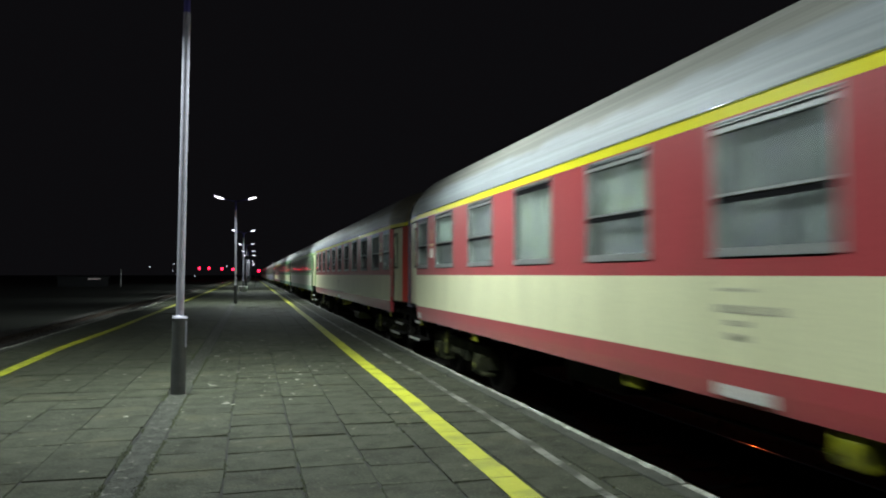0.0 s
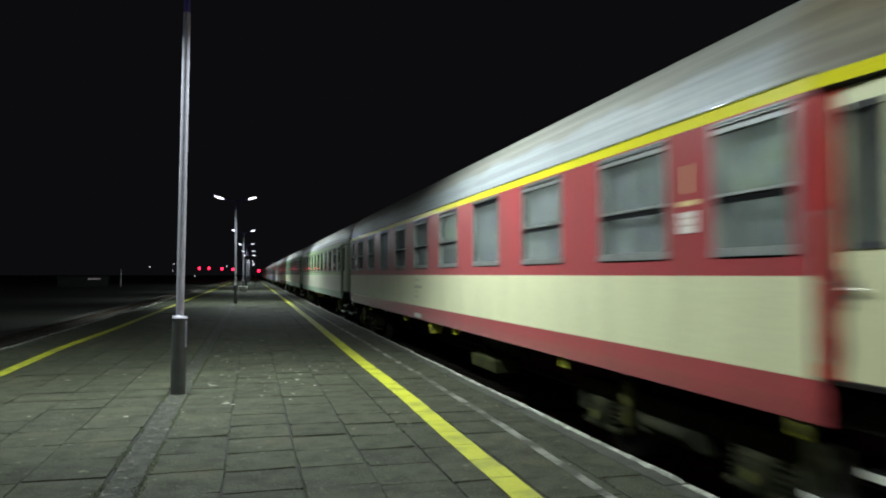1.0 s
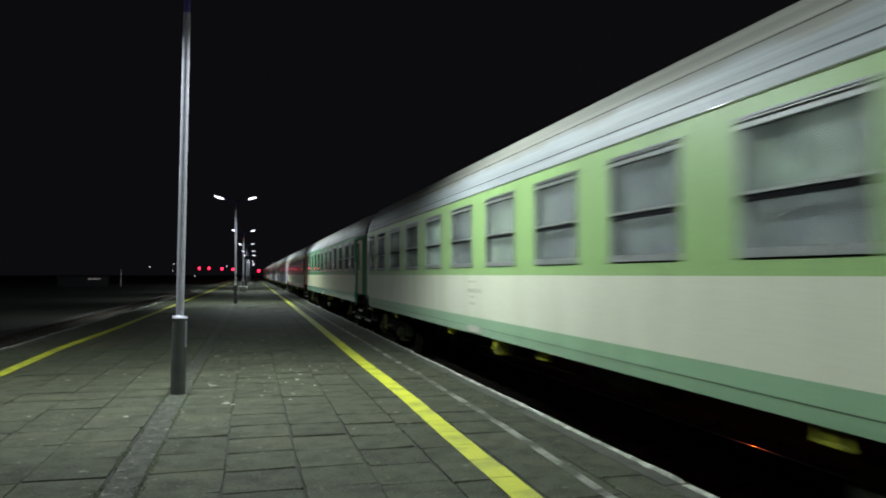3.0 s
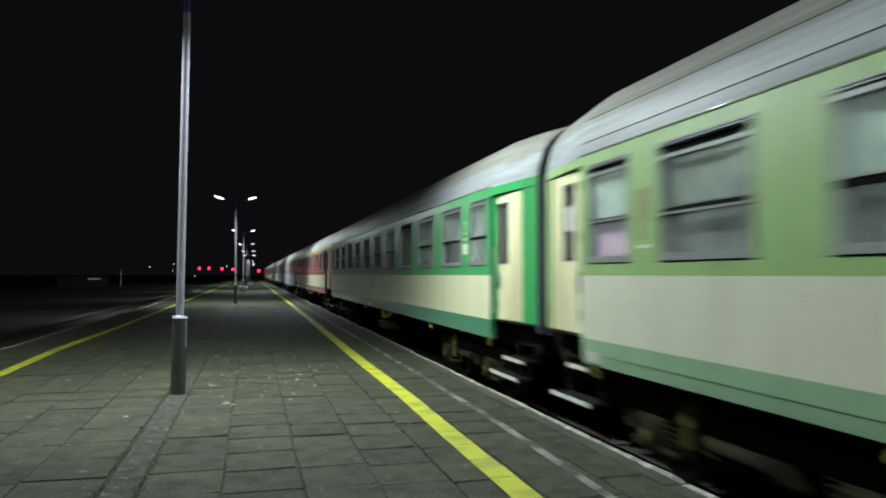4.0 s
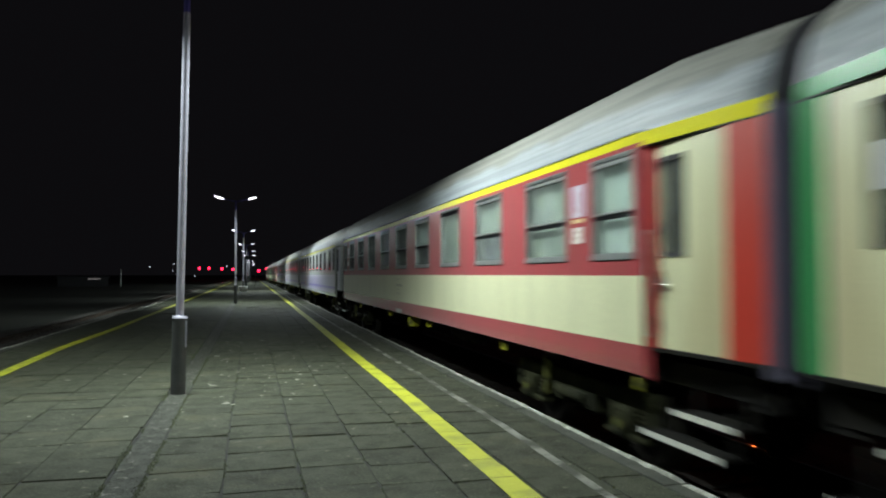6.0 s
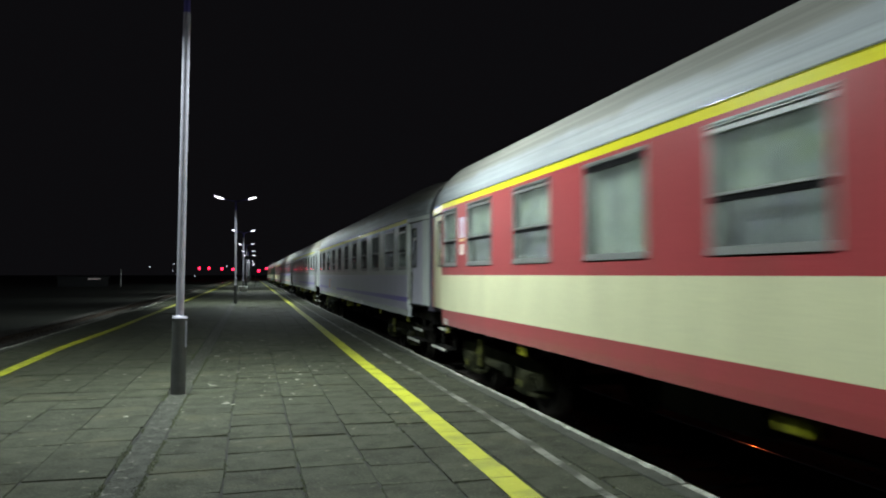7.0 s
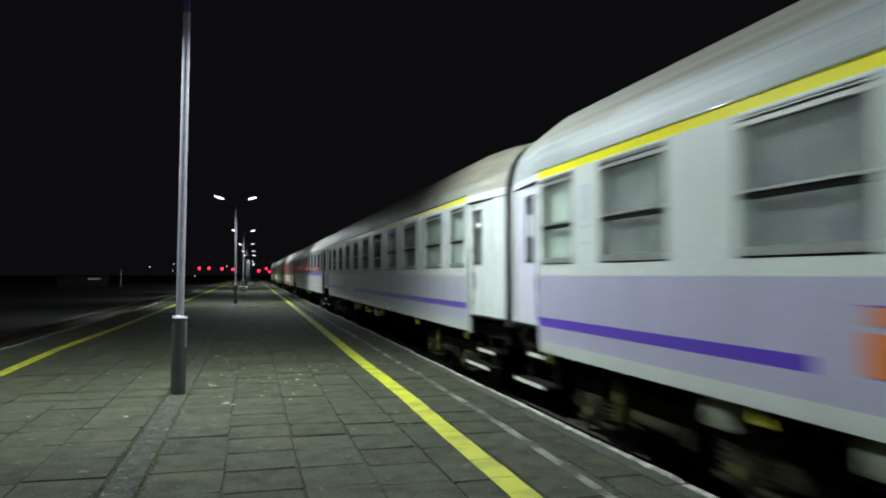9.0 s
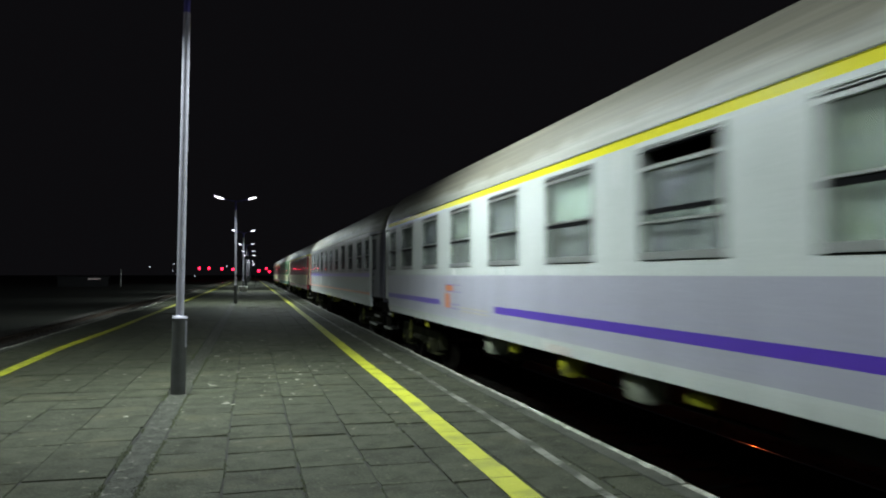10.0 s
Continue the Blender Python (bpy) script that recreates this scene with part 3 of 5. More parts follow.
def painted_line(name, course, wide, mat, label, wobble):
    """A band of paint that follows the slabs a few millimetres above them; course holds (y, middle) pairs."""
    bm = bmesh.new()
    seed = course[0][1]

    def middle(y):
        for (y0, x0), (y1, x1) in zip(course, course[1:]):
            if y < y1:
                break
        u = min(1, max(0, (y - y0) / (y1 - y0)))
        return x0 + (x1 - x0) * u

    def across(y):
        x0 = middle(y) - wide / 2 + wobble * noise.noise(Vector((seed, y * 0.5, 0))) + 0.007 * noise.noise(Vector((seed, y * 3.0, 4)))
        x1 = x0 + wide + 0.012 * noise.noise(Vector((seed, y * 4.0, 8)))
        return [bm.verts.new((x0 + (x1 - x0) * k / 3, y, 0.0085)) for k in range(4)]

    def strip(ys):
        prev = None
        for y in ys:
            row = across(y)
            if prev:
                for k in range(3):
                    bm.faces.new((prev[k], prev[k + 1], row[k + 1], row[k]))
            prev = row

    for j in range(-14, 60):
        y = ROW_START + j * ROW
        strip([y + 0.005, y + 0.14, y + 0.28, y + 0.42, y + ROW - 0.005])
    strip([ROW_START + 60 * ROW + 6 * i for i in range(62)])
    tagged(put(name, finish(bm, name, mat)), label, "floor marking", kind="structure")


# ---- the lamps of the platform, and one added behind the camera ----
def lamp_post():
    post = tagged(new("platform_lamp"), "tall galvanised platform lamp post with two white-glowing heads", "street lamp", group="lamps along the platform")
    bm = bmesh.new()
    tube(bm, (0, 0, -0.01), (0, 0, 1.0), 0.096, sides=24)
    tube(bm, (0, 0, 1.0), (0, 0, 1.025), 0.101, 0.094, sides=24, mat=1)
    tube(bm, (0, 0, 1.025), (0, 0, 1.034), 0.092, 0.058, sides=24, mat=1)
    box(bm, 0.075, 0.098, -0.06, -0.03, 0.62, 0.97, mat=1)
    put("base_sleeve", finish(bm, "base_sleeve", [SLEEVE, GALVANISED]), post, label="grey steel base sleeve with a service hatch")
    bm = bmesh.new()
    tube(bm, (0, 0, 1.03), (0, 0, 5.12), 0.052, 0.047, sides=20)
    put("pole", finish(bm, "pole", GALVANISED), post)
    bm = bmesh.new()
    tube(bm, (0, 0, 5.1), (0, 0, 5.62), 0.043, sides=16)
    for s in (-1, 1):
        tube(bm, (0, 0, 5.58), (s * 0.62, 0, 5.74), 0.026, 0.022, sides=12)
    put("bracket", finish(bm, "bracket", BLUE_STEEL), post, label="blue twin bracket")
    for s in (-1, 1):
        bm = bmesh.new()
        bmesh.ops.create_uvsphere(bm, u_segments=20, v_segments=12, radius=1)
        for q in bm.verts:
            c = q.co
            taper = 1.0 - 0.25 * (c.x * s < 0)
            c.x, c.y, c.z = c.x * 0.32, c.y * 0.15 * taper, (c.z * 0.09 if c.z > 0 else c.z * 0.03)
        head = put("lamp_head", finish(bm, "lamp_head", DARK, True), post, pose(s * 0.87, 0, 5.83, 0, -s * 16, 0), "dark flat lamp head with a bright lens")
        bm = bmesh.new()
        bmesh.ops.create_uvsphere(bm, u_segments=18, v_segments=8, radius=1)
        for q in bm.verts:
            c = q.co
            c.x, c.y, c.z = c.x * 0.24, c.y * 0.10, c.z * 0.04 - 0.028
        put("lens", finish(bm, "lens", LENS, True), head)
    return post


def lamps():
    post = lamp_post()
    # the post at y -2.6 is added, unseen, to brighten the nearest coaches
    spots = [POLE_Y + POLE_STEP * k for k in range(0, 11)] + [-2.6, POLE_Y - POLE_STEP]
    post.matrix_basis = pose(POLE_X, spots[0], 0, 0, 0.58, 0)
    for y in spots[1:]:
        copy_thing(post, pose(POLE_X + 0.0031 * (y - POLE_Y) + random.uniform(-0.02, 0.02), y, 0, 0, random.uniform(-0.3, 0.3), 0))
    for k, y in enumerate(spots):
        if y > 170:
            continue
        for s in (-1, 1):
            data = bpy.data.lights.new("lamp_light", "SPOT")
            data.shadow_soft_size = 0.13
            data.color = LAMP_COLOUR
            x = POLE_X + 0.0031 * (y - POLE_Y)
            if -10 < y < 0:
                # the added post: aimed at the coach sides, its left head nearly off
                data.spot_size, data.spot_blend = radians(94), 1.0
                data.energy = LAMP_POWER * (0.64 if s > 0 else 0.06)
                aim = (x + s * 4.0, y + 4.6, 2.8)
            elif s > 0:
                data.spot_size, data.spot_blend = radians(152), 1.0
                data.energy = LAMP_POWER * (0.90 if y < 20 else 0.85)
                aim = (x + 4.0, y - 2.0, 0.3)
            else:
                data.spot_size, data.spot_blend = radians(158), 0.9
                data.energy = LAMP_POWER * (0.86 if y < 20 else 0.85)
                aim = (x - 4.0, y + 2.5, 0)
            ob = new("lamp_light", data)
            ob.matrix_basis = look((x + s * 0.92, y, 5.62), aim)


# ---- the train ----
FIRST, SECOND = "first", "second"
PLAN = {FIRST: (9, 2.1306, 10.18), SECOND: (10, 1.917, 10.16)}
SKIRT = 1.018                    # lower edge of the side walls
WIN_Z0, WIN_Z1 = 2.098, 3.078
LIFT = {"green": 0.013, "red_high": 0.013, "faded": -0.012}    # windows sit a little higher or lower by type
WIDE, NARROW = 0.605, 0.42       # half widths of the openings
SIDE_END, POST, BODY_END = 10.74, 11.80, 12.10
JAMB = 0.14
END = {-1: 12.17, 1: 11.99}      # the body ends sooner behind the trailing door
ROOF_PROFILE = [(0.0, 3.19), (0.012, 3.27), (0.035, 3.40), (0.10, 3.59), (0.22, 3.76), (0.40, 3.905), (0.70, 4.02), (1.05, 4.075), (1.41, 4.09)]


def window_places(kind):
    n, pitch, small = PLAN[kind]
    got = [(-small, NARROW)] + [((k - (n - 1) / 2) * pitch, WIDE) for k in range(n)] + [(small, NARROW)]
    return got


def inset(y):
    """How far the narrowed ends of the body stand back from the full width."""
    a = abs(y)
    if a <= SIDE_END:
        return 0.0
    if a <= POST:
        return 0.055 + 0.05 * (a - SIDE_END) / (POST - SIDE_END)
    return 0.105 + 0.055 * (a - POST) / (BODY_END - POST)


def side_x(z):
    return HALF - (0.035 * ((1.27 - z) / 0.27) ** 2 if z < 1.27 else 0.0)


def livery(style):
    """Bands of colour from skirt to gutter, then the end post, the door and whether the stripe runs over the doors."""
    if style in ("red", "red_high"):
        skirt, low, line, top = (1.045, 1.318, 3.145, 3.228) if style == "red_high" else (SKIRT, 1.30, 3.105, 3.19)
        return [(skirt, low, RED), (low, 1.94, CREAM), (1.94, line, RED), (line, top, YELLOW)], RED_END, RUSTY_CREAM, True
    if style == "green":
        return [(SKIRT, 1.295, GREEN_LOW), (1.295, 1.94, CREAM), (1.94, 3.222, GREEN)], GREEN, RUSTY_CREAM, True
    if style == "faded":
        return [(SKIRT, 1.288, PALE_GREEN_LOW), (1.288, 1.94, OFF_WHITE), (1.94, 3.19, PALE_GREEN)], PALE_GREEN, RUSTY_CREAM, True
    if style == "graphite":
        return [(SKIRT, 1.35, WHITE), (1.35, 1.42, ORANGE), (1.42, 1.88, WHITE), (1.88, 2.0, VIOLET), (2.0, 3.08, GRAPHITE), (3.08, 3.19, GRAPHITE)], GRAPHITE, GRAPHITE, True
    if style == "violet_old":
        return [(SKIRT + 0.022, 1.195, WHITE), (1.195, 1.395, GREY_LAVENDER), (1.395, 1.495, VIOLET), (1.495, 1.94, GREY_LAVENDER), (1.94, 3.135, WHITE), (3.135, 3.215, YELLOW)], WHITE, WHITE, False
    return [(SKIRT, 1.16, WHITE), (1.16, 1.337, LAVENDER), (1.337, 1.443, VIOLET), (1.443, 1.94, LAVENDER), (1.94, 3.105, WHITE), (3.105, 3.19, YELLOW)], WHITE, DOOR_WHITE, False


def weld(bm):
    bmesh.ops.remove_doubles(bm, verts=bm.verts[:], dist=0.002)


def coach_side(kind, style, gap, s):
    """One long side wall between the doors, with its window openings and bands of paint."""
    bands = livery(style)[0]
    mats = []

    def slot(m):
        if m not in mats:
            mats.append(m)
        return mats.index(m)

    wins = window_places(kind)
    bm = bmesh.new()
    ys = sorted({-SIDE_END, SIDE_END, *[c + e * h for c, h in wins for e in (-1, 1)], *(gap or ())})
    low, high = WIN_Z0 + LIFT.get(style, 0), WIN_Z1 + LIFT.get(style, 0)
    zs = sorted({z for b in bands for z in b[:2]} | {low, high, 1.06, 1.15})
    v = {(i, j): bm.verts.new((s * side_x(z), y, z)) for i, y in enumerate(ys) for j, z in enumerate(zs)}
    for i in range(len(ys) - 1):
        yc = (ys[i] + ys[i + 1]) / 2
        for j in range(len(zs) - 1):
            zc = (zs[j] + zs[j + 1]) / 2
            if low < zc < high and any(abs(yc - c) < h for c, h in wins):
                continue
            f = bm.faces.new((v[i, j], v[i + 1, j], v[i + 1, j + 1], v[i, j + 1]))
            m = next(b[2] for b in bands if b[0] < zc < b[1])
            if gap and m is VIOLET and gap[0] < yc < gap[1]:
                m = GREY_LAVENDER if style == "violet_old" else LAVENDER
            f.material_index = slot(m)
    return finish(bm, "side_wall", mats)


def coach_vestibule(style, s, e):
    """The narrowed end beside a door: frame round the opening, slanted corner post, return wall and floor."""
    bands, post, door, stripe_ends = livery(style)
    top = bands[-1][2] if stripe_ends else post
    skirt = bands[0][2]
    mats = [post, top, RUBBER, skirt, IRON]
    bm = bmesh.new()
    yy = [SIDE_END + 0.001, SIDE_END + JAMB, POST - 0.03, POST, END[e]]
    crown = bands[-1][1]
    zz = [1.28, 1.31, 3.088, 3.104, crown]
    # the strip under the gutter follows the roof's own taper
    edge = [0.16 * (y - SIDE_END) / (BODY_END - SIDE_END) for y in yy]
    g = {(i, j): bm.verts.new((s * (HALF - (min(inset(y), edge[i]) if j > 2 else inset(y))), e * y, z)) for i, y in enumerate(yy) for j, z in enumerate(zz)}
    for i in range(4):
        for j in range(4):
            if i == 1 and j == 1:
                continue
            bm.faces.new((g[i, j], g[i + 1, j], g[i + 1, j + 1], g[i, j + 1])).material_index = 1 if j == 3 else 4 if j == 0 else 2 if j == 2 else 0
    o = [(yy[1], 1.31), (yy[2], 1.31), (yy[2], 3.088), (yy[1], 3.088)]
    a = [bm.verts.new((s * (HALF - inset(y)), e * y, z)) for y, z in o]
    b = [bm.verts.new((s * (HALF - inset(y) - 0.09), e * y, z)) for y, z in o]
    for k in range(4):
        bm.faces.new((a[k], a[(k + 1) % 4], b[(k + 1) % 4], b[k])).material_index = 2
    w = [bm.verts.new((s * x, e * (SIDE_END + 0.001), z)) for x, z in ((side_x(SKIRT), SKIRT), (HALF, 1.27), (HALF, crown), (HALF - 0.055, crown), (HALF - 0.055, 1.28), (HALF - 0.09, 1.28), (HALF - 0.09, SKIRT))]
    bm.faces.new(w).material_index = 3
    q = [bm.verts.new(c) for c in ((s * (HALF - 0.06), e * (SIDE_END + 0.001), 1.28), (s * (HALF - inset(BODY_END)), e * END[e], 1.28), (0, e * END[e], 1.28), (0, e * SIDE_END, 1.28))]
    bm.faces.new(q).material_index = 4
    # dark sheet added behind the door, standing in for the unlit inside
    k = [bm.verts.new((s * (HALF - 0.5), e * y, z)) for y, z in ((SIDE_END, 1.28), (END[e] - 0.03, 1.28), (END[e] - 0.03, 3.18), (SIDE_END, 3.18))]
    bm.faces.new(k).material_index = 2
    weld(bm)
    return finish(bm, "vestibule", mats)


def coach_end():
    bm = bmesh.new()
    x = HALF - inset(BODY_END)
    box(bm, -x, x, 0.0, 0.02, 1.20, 3.19)
    return finish(bm, "end_wall", GRAPHITE)


def coach_roof(mat, gutter, edge_paint):
    bm = bmesh.new()
    half = [(HALF - d, z) for d, z in ROOF_PROFILE]
    prof = half + [(-x, z) for x, z in reversed(half[:-1])]
    stations = [-END[-1], -11.9, -POST, -11.2, -SIDE_END, -SIDE_END + 0.25, *[-9.5 + 1.9 * k for k in range(11)], SIDE_END - 0.25, SIDE_END, 11.2, POST, 11.88, END[1]]
    rows = []
    for y in stations:
        a = max(0, (abs(y) - SIDE_END) / (BODY_END - SIDE_END))
        row = []
        for x, z in prof:
            up = (z - 3.19) / 0.90
            row.append(bm.verts.new((x * (1 - 0.16 * a / HALF), y, z - 0.10 * up * a ** 1.3)))
        rows.append(row)
    for r, q in zip(rows, rows[1:]):
        for k in range(len(prof) - 1):
            f = bm.faces.new((r[k], r[k + 1], q[k + 1], q[k]))
            f.smooth = True
    for r in (rows[0], rows[-1]):
        f = bm.faces.new(r)
        f.material_index = 1
    # rain gutter and the seams of the roof sheets
    for s in (-1, 1):
        x0, x1 = sorted((s * (HALF - 0.01), s * (HALF + 0.008)))
        box(bm, x0, x1, -SIDE_END, SIDE_END, gutter + 0.001, gutter + 0.010, mat=2, bevel=0.004)
        tube(bm, (s * (HALF + 0.003), -SIDE_END, gutter + 0.013), (s * (HALF + 0.003), SIDE_END, gutter + 0.013), 0.009, sides=20, mat=3)
    return finish(bm, "coach_roof", [mat, DARK, edge_paint, GUTTER])


def ring(bm, y0, y1, z0, z1, sides, bottom, top, x0, x1, mat=0):
    """A closed rectangular frame as one connected shape."""
    outer = [(y0, z0), (y1, z0), (y1, z1), (y0, z1)]
    inner = [(y0 + sides, z0 + bottom), (y1 - sides, z0 + bottom), (y1 - sides, z1 - top), (y0 + sides, z1 - top)]
    loops = [[bm.verts.new((x, y, z)) for y, z in pts] for x, pts in ((x0, outer), (x1, outer), (x1, inner), (x0, inner))]
    for a, b in zip(loops, loops[1:] + loops[:1]):
        for k in range(4):
            bm.faces.new((a[k], a[(k + 1) % 4], b[(k + 1) % 4], b[k])).material_index = mat


def window_meshes(h):
    """Frame, sill, upper sash, panes, painted shade gap and the curtain, around the middle of an opening."""
    z0, z1, mid = WIN_Z0, WIN_Z1, 2.522
    t, top = 0.014, WIN_Z1 - 0.034
    bm = bmesh.new()
    ring(bm, -h - 0.008, h + 0.008, z0 - 0.02, z1 + 0.010, 0.008 + t, 0.05, 0.036, -0.085, 0.006)
    # drip rail over the frame and the weather strip beneath it
    box(bm, 0.003, 0.016, -h - 0.004, h + 0.004, z1 - 0.008, z1 + 0.006)
    box(bm, -0.05, 0.001, -h + t, h - t, top - 0.012, top - 0.001, mat=1)
    box(bm, -0.002, 0.003, -h - 0.004, h + 0.004, z0 - 0.030, z0 - 0.020, mat=1)
    frame_me = finish(bm, "window_frame", [ALUMINIUM, BLACK])
    bm = bmesh.new()
    box(bm, 0.006, 0.018, -h, h, z0 - 0.016, z0 + 0.028)
    box(bm, -0.006, 0.008, -h + t, h - t, z0 + 0.030, z0 + 0.046)
    sill = finish(bm, "sill", SILL)
    z1 = top - 0.010
    bm = bmesh.new()
    ring(bm, -h + t, h - t, mid, z1, 0.018, 0.024, 0.040, -0.02, 0.004)
    box(bm, 0.001, 0.009, -h + t + 0.004, h - t - 0.004, z1 - 0.034, z1 - 0.008, mat=1)
    box(bm, 0.001, 0.008, -h + t + 0.004, h - t - 0.004, mid + 0.004, mid + 0.022, mat=1)
    sash = finish(bm, "sash", [ALUMINIUM, SASH_RAIL])
    panes = []
    for a, b in ((mid + 0.02, z1 - 0.035), (z0 + 0.040, mid - 0.036), (z0 + 0.040, z1)):
        panes.append(box_mesh("pane", GLASS, -0.014, -0.008, -h + t, h - t, a, b))
    # near-black bar: the shade in the gap below the sash, put into the colour
    bar = box_mesh("seal", BLACK, -0.04, -0.003, -h + t, h - t, mid - 0.044, mid - 0.001)
    curtains = []
    for m in CURTAINS:
        bm = bmesh.new()
        n = 26
        prev = None
        for i in range(n + 1):
            y = -h + 2 * h * i / n
            x = -0.10 + 0.014 * math.sin(i * 1.9) + 0.008 * math.sin(i * 0.7)
            col = [bm.verts.new((x, y, z0 - 0.02)), bm.verts.new((x, y, z1 + 0.02))]
            if prev:
                bm.faces.new((prev[0], col[0], col[1], prev[1]))
            prev = col
        curtains.append(finish(bm, "curtain", m, True))
    return frame_me, sill, sash, panes, bar, curtains


def door_meshes(door_paint, e):
    """A folding door leaf with a tall narrow window, in its own plane (x out, y along, z up)."""
    bm = bmesh.new()
    w0, w1, z0, z1 = 0.005, 0.885, 1.315, 3.083
    a0, a1, c0, c1 = (0.08, 0.36, 2.12, 2.95) if e < 0 else (0.22, 0.49, 2.12, 2.95)
    outer, inner = [(w0, z0), (w1, z0), (w1, z1), (w0, z1)], [(a0, c0), (a1, c0), (a1, c1), (a0, c1)]
    loops = [[bm.verts.new((x, y, z)) for y, z in pts] for x, pts in ((-0.05, outer), (-0.015, outer), (-0.015, inner), (-0.05, inner))]
    for a, b in zip(loops, loops[1:] + loops[:1]):
        for k in range(4):
            bm.faces.new((a[k], a[(k + 1) % 4], b[(k + 1) % 4], b[k]))
    leaf = finish(bm, "door", door_paint)
    bm = bmesh.new()
    for y0, y1, b0, b1 in ((a0 - 0.02, a0 + 0.02, c0 - 0.02, c1 + 0.02), (a1 - 0.02, a1 + 0.02, c0 - 0.02, c1 + 0.02), (a0, a1, c0 - 0.02, c0 + 0.02), (a0, a1, c1 - 0.02, c1 + 0.02)):
        box(bm, -0.02, -0.005, y0, y1, b0, b1)
    trim = finish(bm, "door_window_frame", RUBBER)
    pane = box_mesh("door_pane", GLASS, -0.04, -0.034, a0, a1, c0, c1)
    bm = bmesh.new()
    tube(bm, (0.015, 0.06, 1.86), (0.015, 0.18, 1.86), 0.011, sides=8)
    tube(bm, (-0.02, 0.08, 1.86), (0.015, 0.08, 1.86), 0.01, sides=8)
    box(bm, -0.016, -0.006, 0.045, 0.11, 1.80, 1.92)
    handle = finish(bm, "door_handle", STEEL)
    return leaf, trim, pane, handle


def bogie_meshes():
    bm = bmesh.new()
    for s in (-1, 1):
        x0, x1 = sorted((s * 0.92, s * 1.10))
        box(bm, x0, x1, -1.75, 1.75, 0.62, 0.80, bevel=0.03)
        box(bm, x0, x1, -0.55, 0.55, 0.42, 0.64, bevel=0.03)
        for y in (-1.72, 1.72):
            box(bm, x0, x1, y - 0.08, y + 0.08, 0.42, 0.70, bevel=0.02)
        tube(bm, (s * 1.12, -0.35, 0.55), (s * 1.12, 0.35, 0.55), 0.06, sides=10)
    box(bm, -0.95, 0.95, -0.28, 0.28, 0.58, 0.86, bevel=0.03)
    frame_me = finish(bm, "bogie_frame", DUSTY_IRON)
    bm = bmesh.new()
    tube(bm, (-1.0, 0, 0), (1.0, 0, 0), 0.08, sides=12)
    for s in (-1, 1):
        tube(bm, (s * 0.69, 0, 0), (s * 0.82, 0, 0), 0.46, sides=28, mat=1)
        tube(bm, (s * 0.66, 0, 0), (s * 0.69, 0, 0), 0.49, 0.46, sides=28, mat=1)
        tube(bm, (s * 0.82, 0, 0), (s * 0.835, 0, 0), 0.36, 0.30, sides=28)
        for k in range(5):
            u = k * 2 * math.pi / 5
            tube(bm, (s * 0.83, 0.22 * math.cos(u), 0.22 * math.sin(u)), (s * 0.845, 0.22 * math.cos(u), 0.22 * math.sin(u)), 0.035, sides=8)
    wheel = finish(bm, "wheelset", [IRON, TREAD])
    bm = bmesh.new()
    box(bm, -0.13, 0.13, -0.17, 0.17, -0.17, 0.17, bevel=0.04)
    tube(bm, (-0.17, 0, 0), (0.17, 0, 0), 0.10, sides=14)
    tube(bm, (-0.178, 0, 0), (0.178, 0, 0), 0.05, sides=10, mat=1)
    box(bm, -0.1, 0.1, -0.36, 0.36, -0.16, -0.10, bevel=0.02)
    axle = finish(bm, "axle_box", [DUSTY_IRON, OLIVE])
    bm = bmesh.new()
    coil = []
    for k in range(61):
        u = k / 60
        c, d = math.cos(u * 10 * math.pi), math.sin(u * 10 * math.pi)
        coil.append([bm.verts.new(((0.075 + 0.016 * math.cos(v * 1.257)) * c, (0.075 + 0.016 * math.cos(v * 1.257)) * d, -0.10 + u * 0.26 + 0.016 * math.sin(v * 1.257))) for v in range(5)])
    for p, q in zip(coil, coil[1:]):
        for v in range(5):
            bm.faces.new((p[v], p[(v + 1) % 5], q[(v + 1) % 5], q[v])).smooth = True
    spring = finish(bm, "spring", DUSTY_IRON)
    bm = bmesh.new()
    tube(bm, (0, 0, -0.2), (0, 0, 0.22), 0.035, sides=10)
    tube(bm, (0, 0, 0.0), (0, 0, 0.25), 0.045, sides=10)
    damper = finish(bm, "damper", OLIVE)
    return frame_me, wheel, axle, spring, damper


